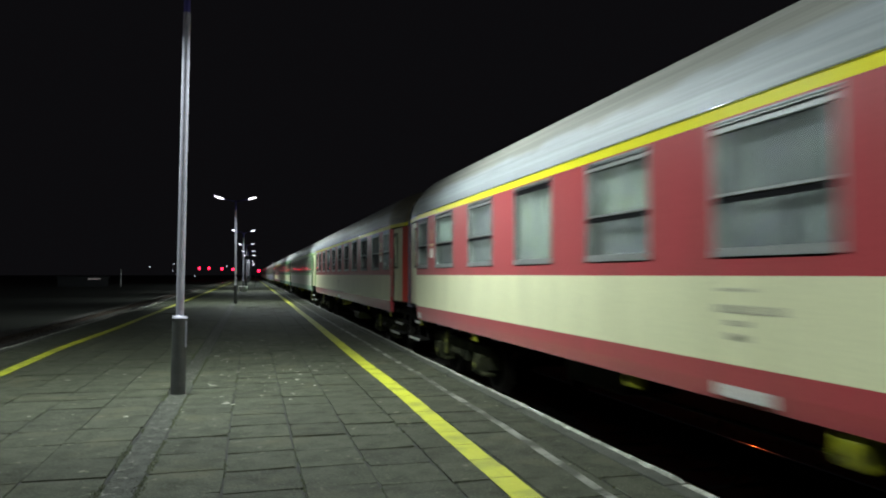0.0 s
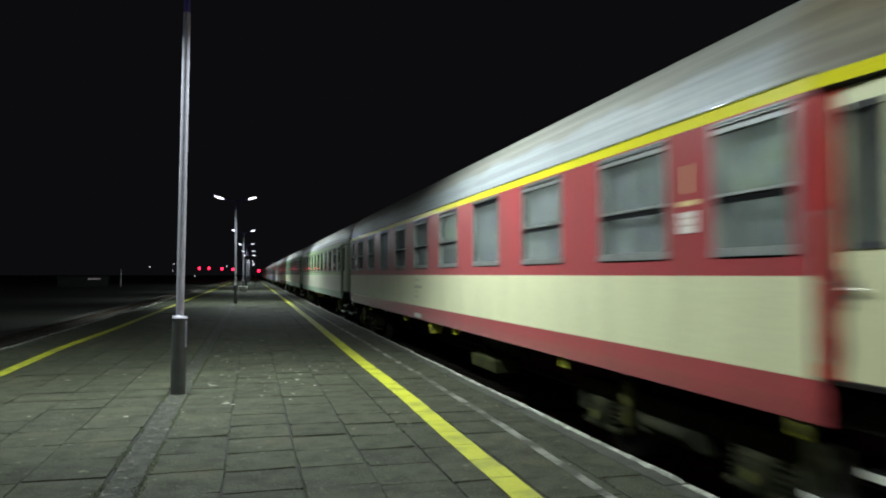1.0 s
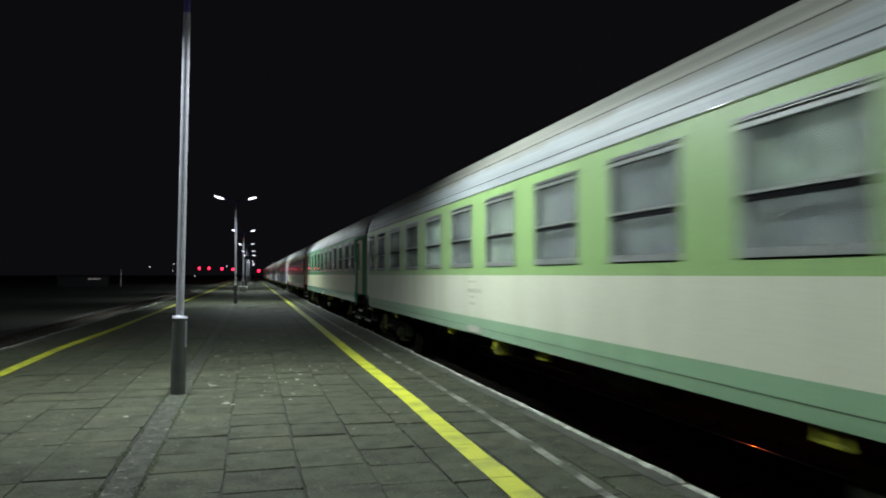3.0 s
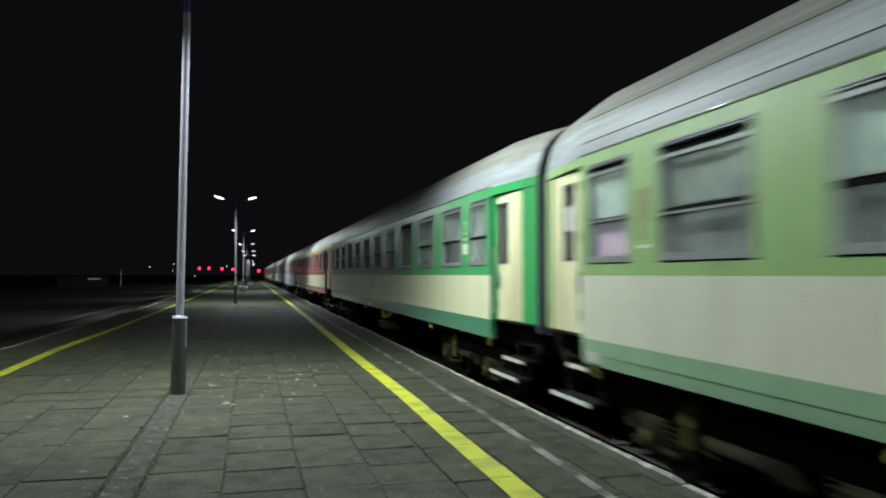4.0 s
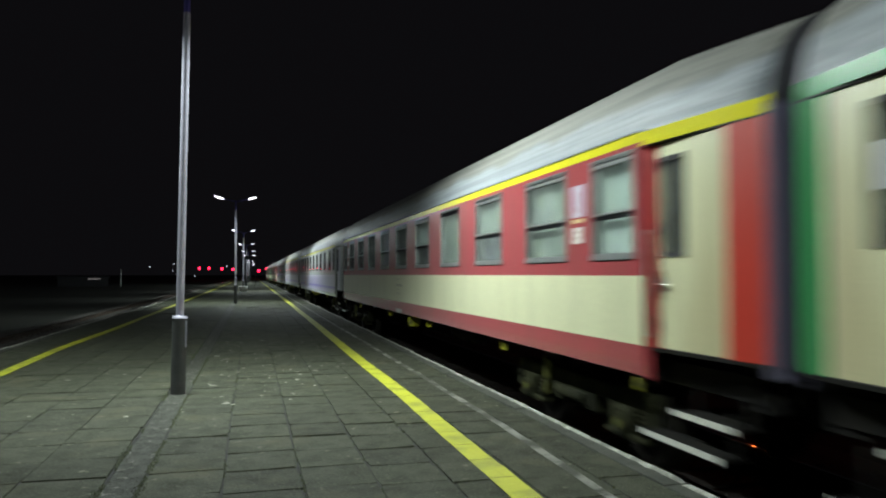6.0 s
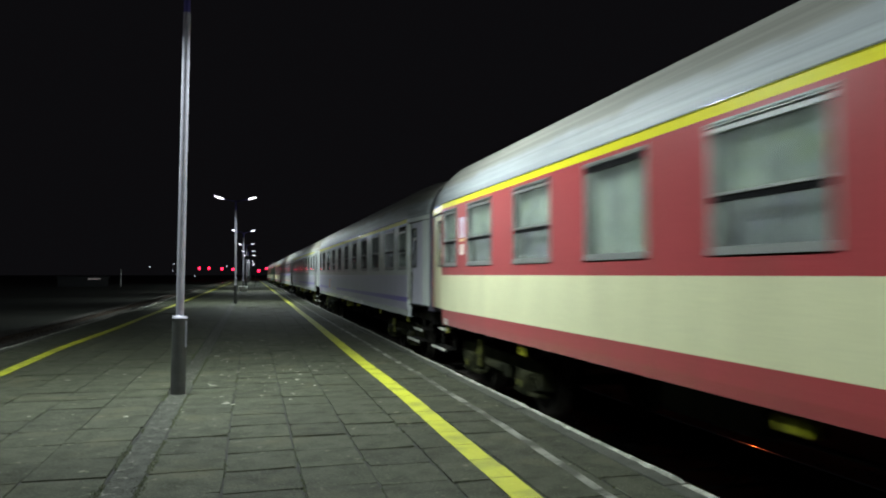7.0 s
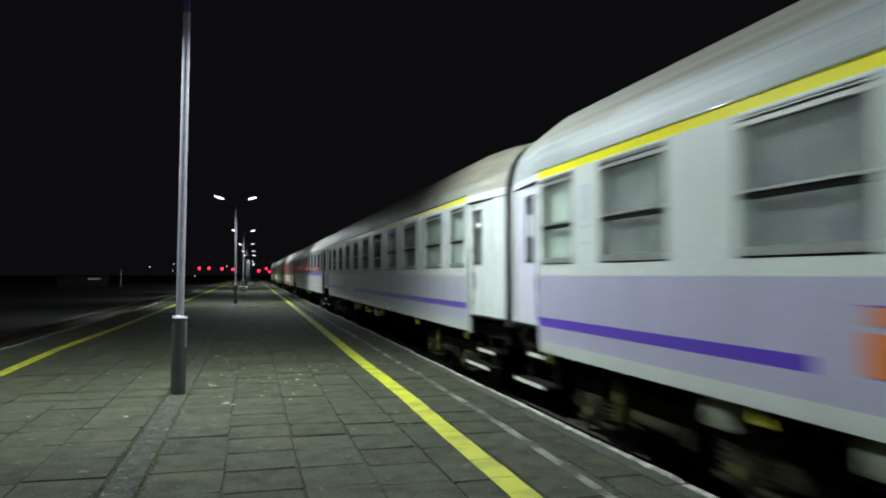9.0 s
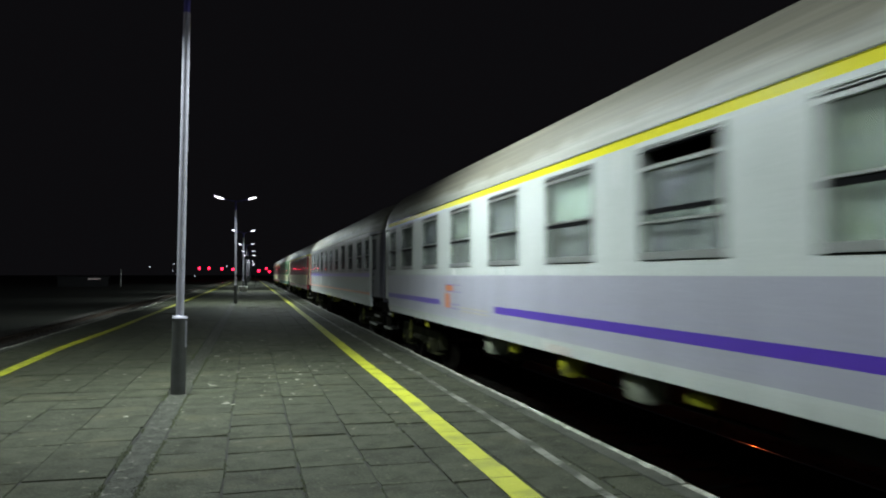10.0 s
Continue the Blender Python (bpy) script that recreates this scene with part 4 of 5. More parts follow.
def underframe_meshes():
    out = {}
    bm = bmesh.new()
    box(bm, -1.2, 1.2, -10.6, 10.6, 1.02, 1.19)
    for s in (-1, 1):
        box(bm, *sorted((s * 1.02, s * 1.12)), -11.9, 11.9, 0.98, 1.18)
    box(bm, -1.1, 1.1, -11.95, -11.7, 0.92, 1.25)
    box(bm, -1.1, 1.1, 11.7, 11.95, 0.92, 1.25)
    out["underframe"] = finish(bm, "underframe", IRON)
    bm = bmesh.new()
    box(bm, -0.3, 0.3, -0.75, 0.75, 0.68, 1.03, bevel=0.03)
    for y in (-0.38, 0.38):
        box(bm, -0.315, 0.315, y - 0.33, y + 0.33, 0.72, 0.98, bevel=0.01)
    out["battery_box"] = finish(bm, "battery_box", IRON)
    bm = bmesh.new()
    box(bm, -0.12, 0.12, -0.065, 0.065, 0.79, 1.01, bevel=0.015)
    box(bm, -0.13, 0.13, -0.058, -0.008, 0.82, 0.97, bevel=0.01)
    box(bm, -0.13, 0.13, 0.008, 0.058, 0.82, 0.97, bevel=0.01)
    out["yellow_box"] = finish(bm, "yellow_box", YELLOW_DIRTY)
    bm = bmesh.new()
    tube(bm, (0, -0.7, 0.87), (0, 0.7, 0.87), 0.16, sides=18)
    for e in (-1, 1):
        tube(bm, (0, e * 0.7, 0.87), (0, e * 0.78, 0.87), 0.16, 0.08, sides=18)
        box(bm, -0.17, 0.17, e * 0.45 - 0.025, e * 0.45 + 0.025, 0.70, 1.03)
    out["air_tank"] = finish(bm, "air_tank", IRON)
    # pale cabinet with ribs on its face, hung under the sill
    bm = bmesh.new()
    box(bm, -0.16, 0.10, -0.15, 0.15, 0.76, 1.0, bevel=0.015)
    for k in range(4):
        box(bm, -0.13, 0.113, -0.125 + 0.07 * k, -0.085 + 0.07 * k, 0.79, 0.97, bevel=0.006)
    out["relay_cabinet"] = finish(bm, "relay_cabinet", DUSTY_GREY)
    # low equipment chest on two hangers, its lid dusty olive
    bm = bmesh.new()
    box(bm, -0.30, 0.16, -0.58, 0.58, 0.45, 0.66, bevel=0.02)
    for y in (-0.3, 0.3):
        box(bm, -0.28, 0.172, y - 0.25, y + 0.25, 0.475, 0.635, bevel=0.008)
    for y in (-0.50, 0.50):
        box(bm, -0.10, -0.04, y - 0.03, y + 0.03, 0.64, 1.04)
    out["equipment_chest"] = finish(bm, "equipment_chest", DUSTY_OLIVE)
    # yellow stirrup that marks a jacking point
    bm = bmesh.new()
    for y in (-0.062, 0.062):
        box(bm, -0.012, 0.012, y - 0.013, y + 0.013, 0.91, 1.015, bevel=0.004)
    box(bm, -0.014, 0.014, -0.085, 0.085, 0.895, 0.925, bevel=0.005)
    out["jacking_stirrup"] = finish(bm, "jacking_stirrup", YELLOW_DIRTY)
    # small yellow towing hook plate under the end of the side wall
    bm = bmesh.new()
    box(bm, -0.02, 0.012, -0.05, 0.05, 0.93, 1.01, bevel=0.008)
    for y in (-0.03, 0.03):
        box(bm, -0.02, 0.02, y - 0.010, y + 0.010, 0.90, 0.99, bevel=0.004)
    out["lifting_plate"] = finish(bm, "lifting_plate", YELLOW_DIRTY)
    bm = bmesh.new()
    for y in (-0.07, 0.05):
        box(bm, -0.05, 0.05, y - 0.025, y + 0.025, 0.89, 1.0, bevel=0.008)
    tube(bm, (0, -0.13, 0.90), (0, 0.13, 0.90), 0.010, sides=8)
    out["brake_valve"] = finish(bm, "brake_valve", YELLOW_DIRTY)
    bm = bmesh.new()
    tube(bm, (0, -3.0, 0.70), (0, 3.0, 0.70), 0.022, sides=8)
    for y in (-2.8, 0, 2.8):
        box(bm, -0.02, 0.02, y - 0.03, y + 0.03, 0.68, 1.03)
    out["brake_rod"] = finish(bm, "brake_rod", IRON)
    return out


def fitting_meshes():
    out = {}
    bm = bmesh.new()
    box(bm, -0.24, 0.0, -0.40, 0.40, -0.025, 0.0)
    box(bm, -0.006, 0.008, -0.41, 0.41, -0.04, 0.006, mat=1)
    for y in (-0.36, 0.36):
        box(bm, -0.22, -0.18, y - 0.015, y + 0.015, -0.02, 0.30)
    out["step"] = finish(bm, "step", [IRON, STEP_EDGE])
    bm = bmesh.new()
    tube(bm, (0.05, 0, 1.40), (0.05, 0, 2.35), 0.014, sides=8)
    for z in (1.42, 1.9, 2.33):
        tube(bm, (0, 0, z), (0.05, 0, z), 0.012, sides=8)
    out["handrail"] = finish(bm, "handrail", STEEL)
    bm = bmesh.new()
    for k in range(4):
        for x0, x1, z0, z1 in ((-0.80, -0.62, 1.2, 3.42), (0.62, 0.80, 1.2, 3.42), (-0.62, 0.62, 3.24, 3.42), (-0.62, 0.62, 1.2, 1.3)):
            box(bm, x0, x1, k * 0.042, k * 0.042 + 0.036, z0, z1, bevel=0.01)
    box(bm, -0.5, 0.5, 0.0, 0.03, 1.3, 3.24)
    out["gangway"] = finish(bm, "gangway", RUBBER)
    bm = bmesh.new()
    tube(bm, (0, -0.35, 0), (0, 0.06, 0), 0.09, sides=14)
    tube(bm, (0, 0.06, 0), (0, 0.14, 0), 0.07, sides=14)
    tube(bm, (0, 0.135, 0), (0, 0.165, 0), 0.21, 0.19, sides=18)
    out["buffer"] = finish(bm, "buffer", IRON)
    out["route_plate"] = box_mesh("route_plate", PLATE, 0.0, 0.012, -0.10, 0.10, 2.28, 2.45)
    # a row of worn letters, run together along their feet
    bm = bmesh.new()
    rng = random.Random(3)
    edges = [-0.5 + k / 24 for k in range(25)]
    low, mid, top = [[bm.verts.new((0.002, y, z)) for y in edges] for z in (-0.5, -0.38, 0.5)]
    for k in range(24):
        bm.faces.new((low[k], low[k + 1], mid[k + 1], mid[k]))
        if k % 3 != 2 and rng.random() < 0.9:
            bm.faces.new((mid[k], mid[k + 1], top[k + 1], top[k]))
    out["letter_row"] = finish(bm, "lettering", FAINT_LETTER)
    out["letter_bar"] = box_mesh("letter_bar", LETTER, 0.0, 0.003, -0.5, 0.5, -0.5, 0.5)
    out["class_plate"] = box_mesh("class_plate", LAVENDER_PLATE, 0.0, 0.005, -0.15, 0.15, 2.56, 2.90)
    out["worn_mark"] = box_mesh("worn_mark", RUSTY_MARK, 0.0, 0.003, -0.5, 0.5, -0.5, 0.5)
    out["stroke"] = box_mesh("letter_stroke", FADED_LAVENDER, 0.0, 0.003, -0.5, 0.5, -0.5, 0.5)
    out["plate_white"] = box_mesh("letter_bar", PLATE, 0.0, 0.003, -0.5, 0.5, -0.5, 0.5)
    out["plate_bar"] = box_mesh("plate_bar", NUMERAL, 0.0, 0.003, -0.5, 0.5, -0.5, 0.5)
    out["label_panel"] = box_mesh("label_panel", WORN_PLATE, 0.0, 0.004, -0.5, 0.5, -0.5, 0.5)
    out["roof_seam"] = box_mesh("roof_seam", RUBBER, -0.004, 0.004, -SIDE_END, SIDE_END, -0.006, 0.006)
    out["notice"] = box_mesh("notice", NOTICE, -0.030, -0.026, 0.26, 0.46, 2.44, 2.72)
    bm = bmesh.new()
    box(bm, -0.015, 0.012, 0.012, 0.055, 1.74, 1.98, bevel=0.006)
    for z in (1.46, 2.30, 2.86):
        tube(bm, (0.0, 0.022, z), (0.0, 0.022, z + 0.10), 0.016, sides=8)
    tube(bm, (0.004, 0.03, 1.40), (0.004, 0.03, 2.95), 0.006, sides=6)
    out["door_lock"] = finish(bm, "door_lock", RUBBER)
    out["door_bar"] = box_mesh("door_window_bar", PLATE, -0.033, -0.02, 0.09, 0.35, 2.70, 2.76)
    out["seam"] = box_mesh("seam", RUBBER, 0.0, 0.004, -SIDE_END + 0.3, SIDE_END - 0.3, -0.002, 0.002)
    out["logo_block"] = box_mesh("logo_block", ORANGE, 0.0, 0.004, -0.5, 0.5, -0.5, 0.5)
    out["logo_line"] = box_mesh("logo_line", VIOLET, 0.0, 0.004, -0.5, 0.5, -0.5, 0.5)
    return out


def side_pose(s, y, z=0.0, x=HALF):
    """The place on side s (-1 or 1) of a coach, with the part's own x pointing outwards."""
    m = Matrix.Identity(4) if s > 0 else Matrix.Rotation(math.pi, 4, "Z")
    return Matrix.Translation((s * x, y, z)) @ m


def sized(s, y, z, wide, high, x=HALF + 0.001):
    return side_pose(s, y, z, x) @ Matrix.Diagonal((1, wide, high, 1))


def numeral(text, parent, s, y, mat, proud=0.0):
    data = bpy.data.curves.new("class_numeral", "FONT")
    data.body, data.size, data.extrude, data.align_x = text, 0.33, 0.001, "CENTER"
    data.materials.append(mat)
    ob = new("class_numeral", data)
    ob.parent = parent
    right, up, out = (Vector((0, s, 0)), Vector((0, 0, 1)), Vector((s, 0, 0)))
    m = Matrix((right, up, out)).transposed().to_4x4()
    ob.matrix_basis = Matrix.Translation((s * (HALF + 0.003 + proud), y, 2.60)) @ m


STYLES = [  # livery, kind, roof, label
    ("red", FIRST, ROOF_GREY, "red and cream first-class coach with a yellow roof-edge stripe"),
    ("red", FIRST, ROOF_SOOT, "red and cream first-class coach with a soot-stained roof end"),
    ("faded", SECOND, ROOF_GREY, "faded pale green and off-white second-class coach"),
    ("green", SECOND, ROOF_GREY, "bright green and cream second-class coach"),
    ("red_high", FIRST, ROOF_GREY, "red and cream first-class coach with a yellow roof-edge stripe"),
    ("violet", FIRST, ROOF_GREY, "white and lavender coach with violet and yellow stripes"),
    ("violet_old", FIRST, ROOF_DIRTY, "white and lavender coach with a sooty roof and violet stripe"),
    ("graphite", FIRST, ROOF_DIRTY, "grey and white coach with a dark window band"),
    ("red", FIRST, ROOF_GREY, "red and cream first-class coach with a yellow roof-edge stripe"),
    ("green", SECOND, ROOF_DIRTY, "bright green and cream second-class coach"),
    ("red", FIRST, ROOF_DIRTY, "red and cream first-class coach with a yellow roof-edge stripe"),
]
# windows whose upper sash is lowered: coach, index from the front
LOWERED = {(2, 1): 0.2, (2, 0): 0.12, (2, 10): 0.06, (2, 11): 0.04, (6, 4): 0.13, (5, 0): 0.09}
FIXED = {FIRST: (3, 7), SECOND: (3, 8)}
CHESTS = {1: -3.5, 3: -0.6}     # coach: place of its low equipment chest
# curtains: a letter per window from the front; p pale, m mid, d dark, r rose, u pale and h mid to half height, - none
DRAWN = {0: "mhdmhdhmdud", 1: "hdddhdddpdd", 2: "pphddmdpmuhr", 3: "mhmmhmhmmhmm", 4: "pmhmumhmhhh", 5: "pud-hdhdddp",
         6: "pmhmdudhdhm", 7: "dd-dddd-ddd", 8: "dmdmdmdmdmd", 9: "mdmdmdmdmdmd", 10: "dmdmdmdmdmd"}


def train():
    coaches, wheels = [], []
    wide, narrow = window_meshes(WIDE), window_meshes(NARROW)
    doors = {}
    bogie = bogie_meshes()
    under = underframe_meshes()
    fit = fitting_meshes()
    end_me = coach_end()
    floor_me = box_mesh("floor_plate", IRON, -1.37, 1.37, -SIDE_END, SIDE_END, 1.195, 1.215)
    for n, (style, kind, roof_mat, label) in enumerate(STYLES):
        coach = tagged(new("railway_coach"), label, "train coach", group="coaches of the train")
        bands, post, door_paint, _ = livery(style)
        gap = (3.1, 6.3) if n == 5 else (2.5, 5.6) if n == 6 else None
        for s in (-1, 1):
            put("side_wall", coach_side(kind, style, gap if s < 0 else None, s), coach)
            for e in (-1, 1):
                put("vestibule", coach_vestibule(style, s, e), coach)
        for e in (-1, 1):
            put("end_wall", end_me, coach, Matrix.Translation((0, e * (END[e] - 0.012), 0)))
        put("floor_plate", floor_me, coach)
        put("roof", coach_roof(roof_mat, bands[-1][1], bands[-1][2]), coach, label="dirty grey roof")
        if style == "faded":
            for s in (-1, 1):
                put("roof_seam", fit["roof_seam"], coach, side_pose(s, 0, 3.335, HALF - 0.024))
                put("roof_seam", fit["roof_seam"], coach, side_pose(s, 0, 3.60, HALF - 0.107))
        # inner wall of the corridor
        bm = bmesh.new()
        box(bm, 0.30, 0.33, -BODY_END + 0.1, BODY_END - 0.1, 1.21, 3.9)
        put("corridor_wall", finish(bm, "corridor_wall", INTERIOR), coach)
        for s in (-1, 1):
            for i, (c, h) in enumerate(window_places(kind)):
                frame_me, sill, sash, panes, bar, curtains = wide if h == WIDE else narrow
                w = put("window", frame_me, coach, side_pose(s, c, LIFT.get(style, 0)))
                put("sill", sill, w)
                drop = LOWERED.get((n, i), 0) if s < 0 else 0
                fixed = i in FIXED[kind] and not gap and style != "faded"
                if fixed:
                    put("pane", panes[2], w)
                    put("seal", bar, w, pose(0, 0, WIN_Z1 - 0.048 - 2.522))
                else:
                    put("sash", sash, w, pose(0.004 if drop else 0, 0, -drop))
                    put("pane", panes[0], w, pose(0.004 if drop else 0, 0, -drop))
                    put("pane", panes[1], w)
                    put("seal", bar, w)
                letter = DRAWN[n][i % len(DRAWN[n])]
                if letter in "uh":
                    put("curtain", curtains["uh".index(letter)], w, Matrix.Translation((0, 0, 3.02 * 0.5)) @ Matrix.Diagonal((1, 1, 0.5, 1)))
                    put("curtain", curtains[2], w, pose(-0.05, 0, -0.12))
                elif letter != "-":
                    put("curtain", curtains["pmdr".index(letter)], w, pose(0, 0, -drop - 0.06 if drop else 0))
                    if letter == "r":
                        put("curtain", curtains[0], w, Matrix.Translation((0.03, 0, 2.99 * 0.5 - drop)) @ Matrix.Diagonal((1, 1, 0.5, 1)))
            for e in (-1, 1):
                if (door_paint, e) not in doors:
                    doors[door_paint, e] = door_meshes(door_paint, e)
                leaf, trim, pane, handle = doors[door_paint, e]
                lean = math.atan2(0.05, POST - SIDE_END)
                y0 = SIDE_END + JAMB
                m = Matrix.Translation((s * (HALF - inset(y0)), e * y0, 0)) @ Matrix.Rotation(s * e * lean, 4, "Z") @ Matrix.Diagonal((s, e, 1, 1))
                d = put("door", leaf, coach, m)
                put("door_window_frame", trim, d)
                put("door_pane", pane, d)
                put("door_handle", handle, d)
                put("door_lock", fit["door_lock"], d)
                if e > 0:
                    put("notice", fit["notice"], d, label="white paper notice in the door window")
                if gap and e < 0:
                    put("door_window_bar", fit["door_bar"], d)
                yd = e * (SIDE_END + 0.54)
                # the treads under the leading and the trailing doors differ in length and height
                upper, lower = ((-0.15, 0.80, 0.78), (0.10, 0.565, 1.10)) if e < 0 else ((-0.22, 0.95, 0.48), (-0.13, 0.60, 0.95))
                for (dy, z, wide_step), back in ((upper, 0.10), (lower, 0.04)):
                    put("step", fit["step"], coach, side_pose(s, yd + dy, z, HALF - back) @ Matrix.Diagonal((1, wide_step / 0.82, 1, 1)))
                put("handrail", fit["handrail"], coach, side_pose(s, e * (SIDE_END + 0.03), 0, HALF - 0.075))
                put("buffer", fit["buffer"], coach, Matrix.Translation((s * 0.87, e * END[e], 1.06)) @ (Matrix.Identity(4) if e > 0 else Matrix.Rotation(math.pi, 4, "Z")))
                # class numeral, plate and small lettering beside the first window
                yn = e * (9.43 if kind == FIRST else 9.48)
                if style == "faded":
                    put("worn_mark", fit["worn_mark"], coach, sized(s, yn, 2.57, 0.17, 0.30))
                    put("worn_mark", fit["worn_mark"], coach, sized(s, yn + 0.03, 2.34, 0.10, 0.16))
                    put("letter_bar", fit["plate_white"], coach, sized(s, yn, 2.20, 0.15, 0.03))
                    continue
                if style in ("violet", "violet_old", "graphite"):
                    # tall narrow strokes of worn lavender lettering over two short rows
                    for k in (-1, 0, 1):
                        put("letter_stroke", fit["stroke"], coach, sized(s, yn + 0.085 * k, 2.68, 0.030, 0.34))
                    put("letter_stroke", fit["stroke"], coach, sized(s, yn, 2.875, 0.25, 0.035))
                    put("letter_bar", fit["stroke"], coach, sized(s, yn, 2.45, 0.22, 0.03))
                    put("letter_bar", fit["stroke"], coach, sized(s, yn, 2.28, 0.18, 0.035))
                    continue
                ink = PALE_NUMERAL if style == "green" else NUMERAL
                if style == "red_high":
                    put("class_plate", fit["class_plate"], coach, side_pose(s, yn, 0, HALF))
                    numeral("1", coach, s, yn, RED, 0.006)
                else:
                    numeral("1" if kind == FIRST else "2", coach, s, yn, ink)
                put("route_plate", fit["route_plate"], coach, side_pose(s, yn, 0, HALF))
                put("letter_bar", fit["plate_bar"] if kind == FIRST else fit["letter_bar"], coach, sized(s, yn, 2.52, 0.24, 0.04))
                for k in range(2):
                    put("letter_bar", fit["letter_bar"], coach, sized(s, yn, 2.34 + 0.06 * k, 0.16, 0.012, HALF + 0.012))
            # lettering at the middle and labels on the skirt
            ym = -s * 0.25 if s < 0 else 0.25
            for k, (dy, z, wide_bar, high) in enumerate(((0.1, 1.84, 0.4, 0.025), (-0.04, 1.70, 0.72, 0.06), (0.08, 1.60, 0.24, 0.04), (0.08, 1.50, 0.24, 0.05))):
                if style in ("violet", "violet_old", "graphite"):
                    continue
                put("lettering", fit["letter_row"], coach, sized(s, ym + dy - (0.34 if style == "green" else 0.0), z, wide_bar, high))
            if style in ("green", "faded"):
                put("skirt_seam", fit["seam"], coach, side_pose(s, 0, 1.215 if style == "green" else 1.135, HALF - 0.010))
            put("label_panel", fit["label_panel"], coach, sized(s, 0.3, 1.10, 0.62, 0.09, HALF - 0.008))
            put("label_panel", fit["label_panel"], coach, sized(s, SIDE_END - 0.25, 1.11, 0.22, 0.11, HALF - 0.008))
            if gap and s < 0:
                c = gap[1] - 0.62
                put("logo_block", fit["logo_block"], coach, sized(s, c - 0.05, 1.715, 0.46, 0.105))
                put("logo_block", fit["logo_block"], coach, sized(s, c + 0.08, 1.495, 0.30, 0.25))
                for z, dy, ln in ((1.772, -0.25, 0.95), (1.655, -0.35, 0.75), (1.44, -0.40, 0.65), (1.37, -0.25, 0.75)):
                    put("logo_line", fit["logo_line"], coach, sized(s, c + dy, z, ln, 0.011, HALF + 0.0005))
                for k in range(2):
                    put("lettering", fit["letter_bar"], coach, sized(s, gap[0] + 1.0, 1.345 + 0.055 * k, 1.45, 0.022))
        for e in (-1, 1):
            put("gangway", fit["gangway"], coach, Matrix.Translation((0, e * END[e], 0)) @ (Matrix.Identity(4) if e > 0 else Matrix.Rotation(math.pi, 4, "Z")))
            b = put("bogie", bogie[0], coach, pose(0, e * 8.6, 0), "black bogie with oily axle boxes")
            for y in (-1.25, 1.25):
                w = put("wheelset", bogie[1], b, pose(0, y, 0.46))
                wheels.append(w)
                for s in (-1, 1):
                    put("axle_box", bogie[2], b, pose(s * 1.03, y, 0.46))
                    for dy in (-0.27, 0.27):
                        put("spring", bogie[3], b, pose(s * 1.03, y + dy, 0.48))
            for s in (-1, 1):
                put("damper", bogie[4], b, pose(s * 1.16, 0.62, 0.66, 12))
        put("underframe", under["underframe"], coach)
        for s in (-1, 1):
            put("battery_box", under["battery_box"], coach, pose(s * 0.72, -s * 3.4, 0))
            put("yellow_box", under["yellow_box"], coach, pose(s * 1.22, 0.30 if gap else s * (1.36 if style == "green" else 0.55), 0))
            put("air_tank", under["air_tank"], coach, pose(s * 0.85, s * 3.6, 0))
            put("brake_rod", under["brake_rod"], coach, pose(s * 0.80, 0, 0))
            for y in (SIDE_END - 0.2, -SIDE_END + 0.2):
                put("lifting_plate", under["lifting_plate"], coach, side_pose(s, y, 0, HALF - 0.06))
            if gap:
                for y in (7.45, 5.9) if n == 5 else (-1.2, 3.1):
                    put("relay_cabinet", under["relay_cabinet"], coach, side_pose(s, y, 0, 1.20), "dusty grey-green cabinet")
            if n in CHESTS:
                put("equipment_chest", under["equipment_chest"], coach, side_pose(s, CHESTS[n], 0, 1.05), "dusty olive chest")
            for y in (6.87, -6.87):
                put("jacking_stirrup", under["jacking_stirrup"], coach, side_pose(s, y, 0, HALF - 0.07))
            for y in (2.05, -2.2):
                put("brake_valve", under["brake_valve"], coach, pose(s * 1.27, y, 0))
        coaches.append(coach)
    return coaches, wheels


# ---- far things ----
def signal(x, y, z):
    """A mast from the ground to the lens at height z, with its head and red light."""
    sig = tagged(new("signal_post"), "dark railway signal mast showing a red light", "railway signal", group="signals at the station throat")
    foot = -0.74 - z
    bm = bmesh.new()
    tube(bm, (0, 0.05, foot), (0, 0.05, 1.2), 0.08, sides=10)
    box(bm, -0.25, 0.25, -0.2, 0.3, foot, foot + 0.3, bevel=0.02)
    put("mast", finish(bm, "mast", DARK), sig)
    bm = bmesh.new()
    box(bm, -0.42, 0.42, -0.12, 0.10, -0.9, 0.9, bevel=0.08)
    put("signal_head", finish(bm, "signal_head", DARK), sig)
    bm = bmesh.new()
    tube(bm, (0, -0.14, 0), (0, -0.20, 0), 0.50, 0.46, sides=20)
    put("red_lens", finish(bm, "red_lens", RED_LIGHT), sig, label="red signal light")
    sig.location = (x, y, z)


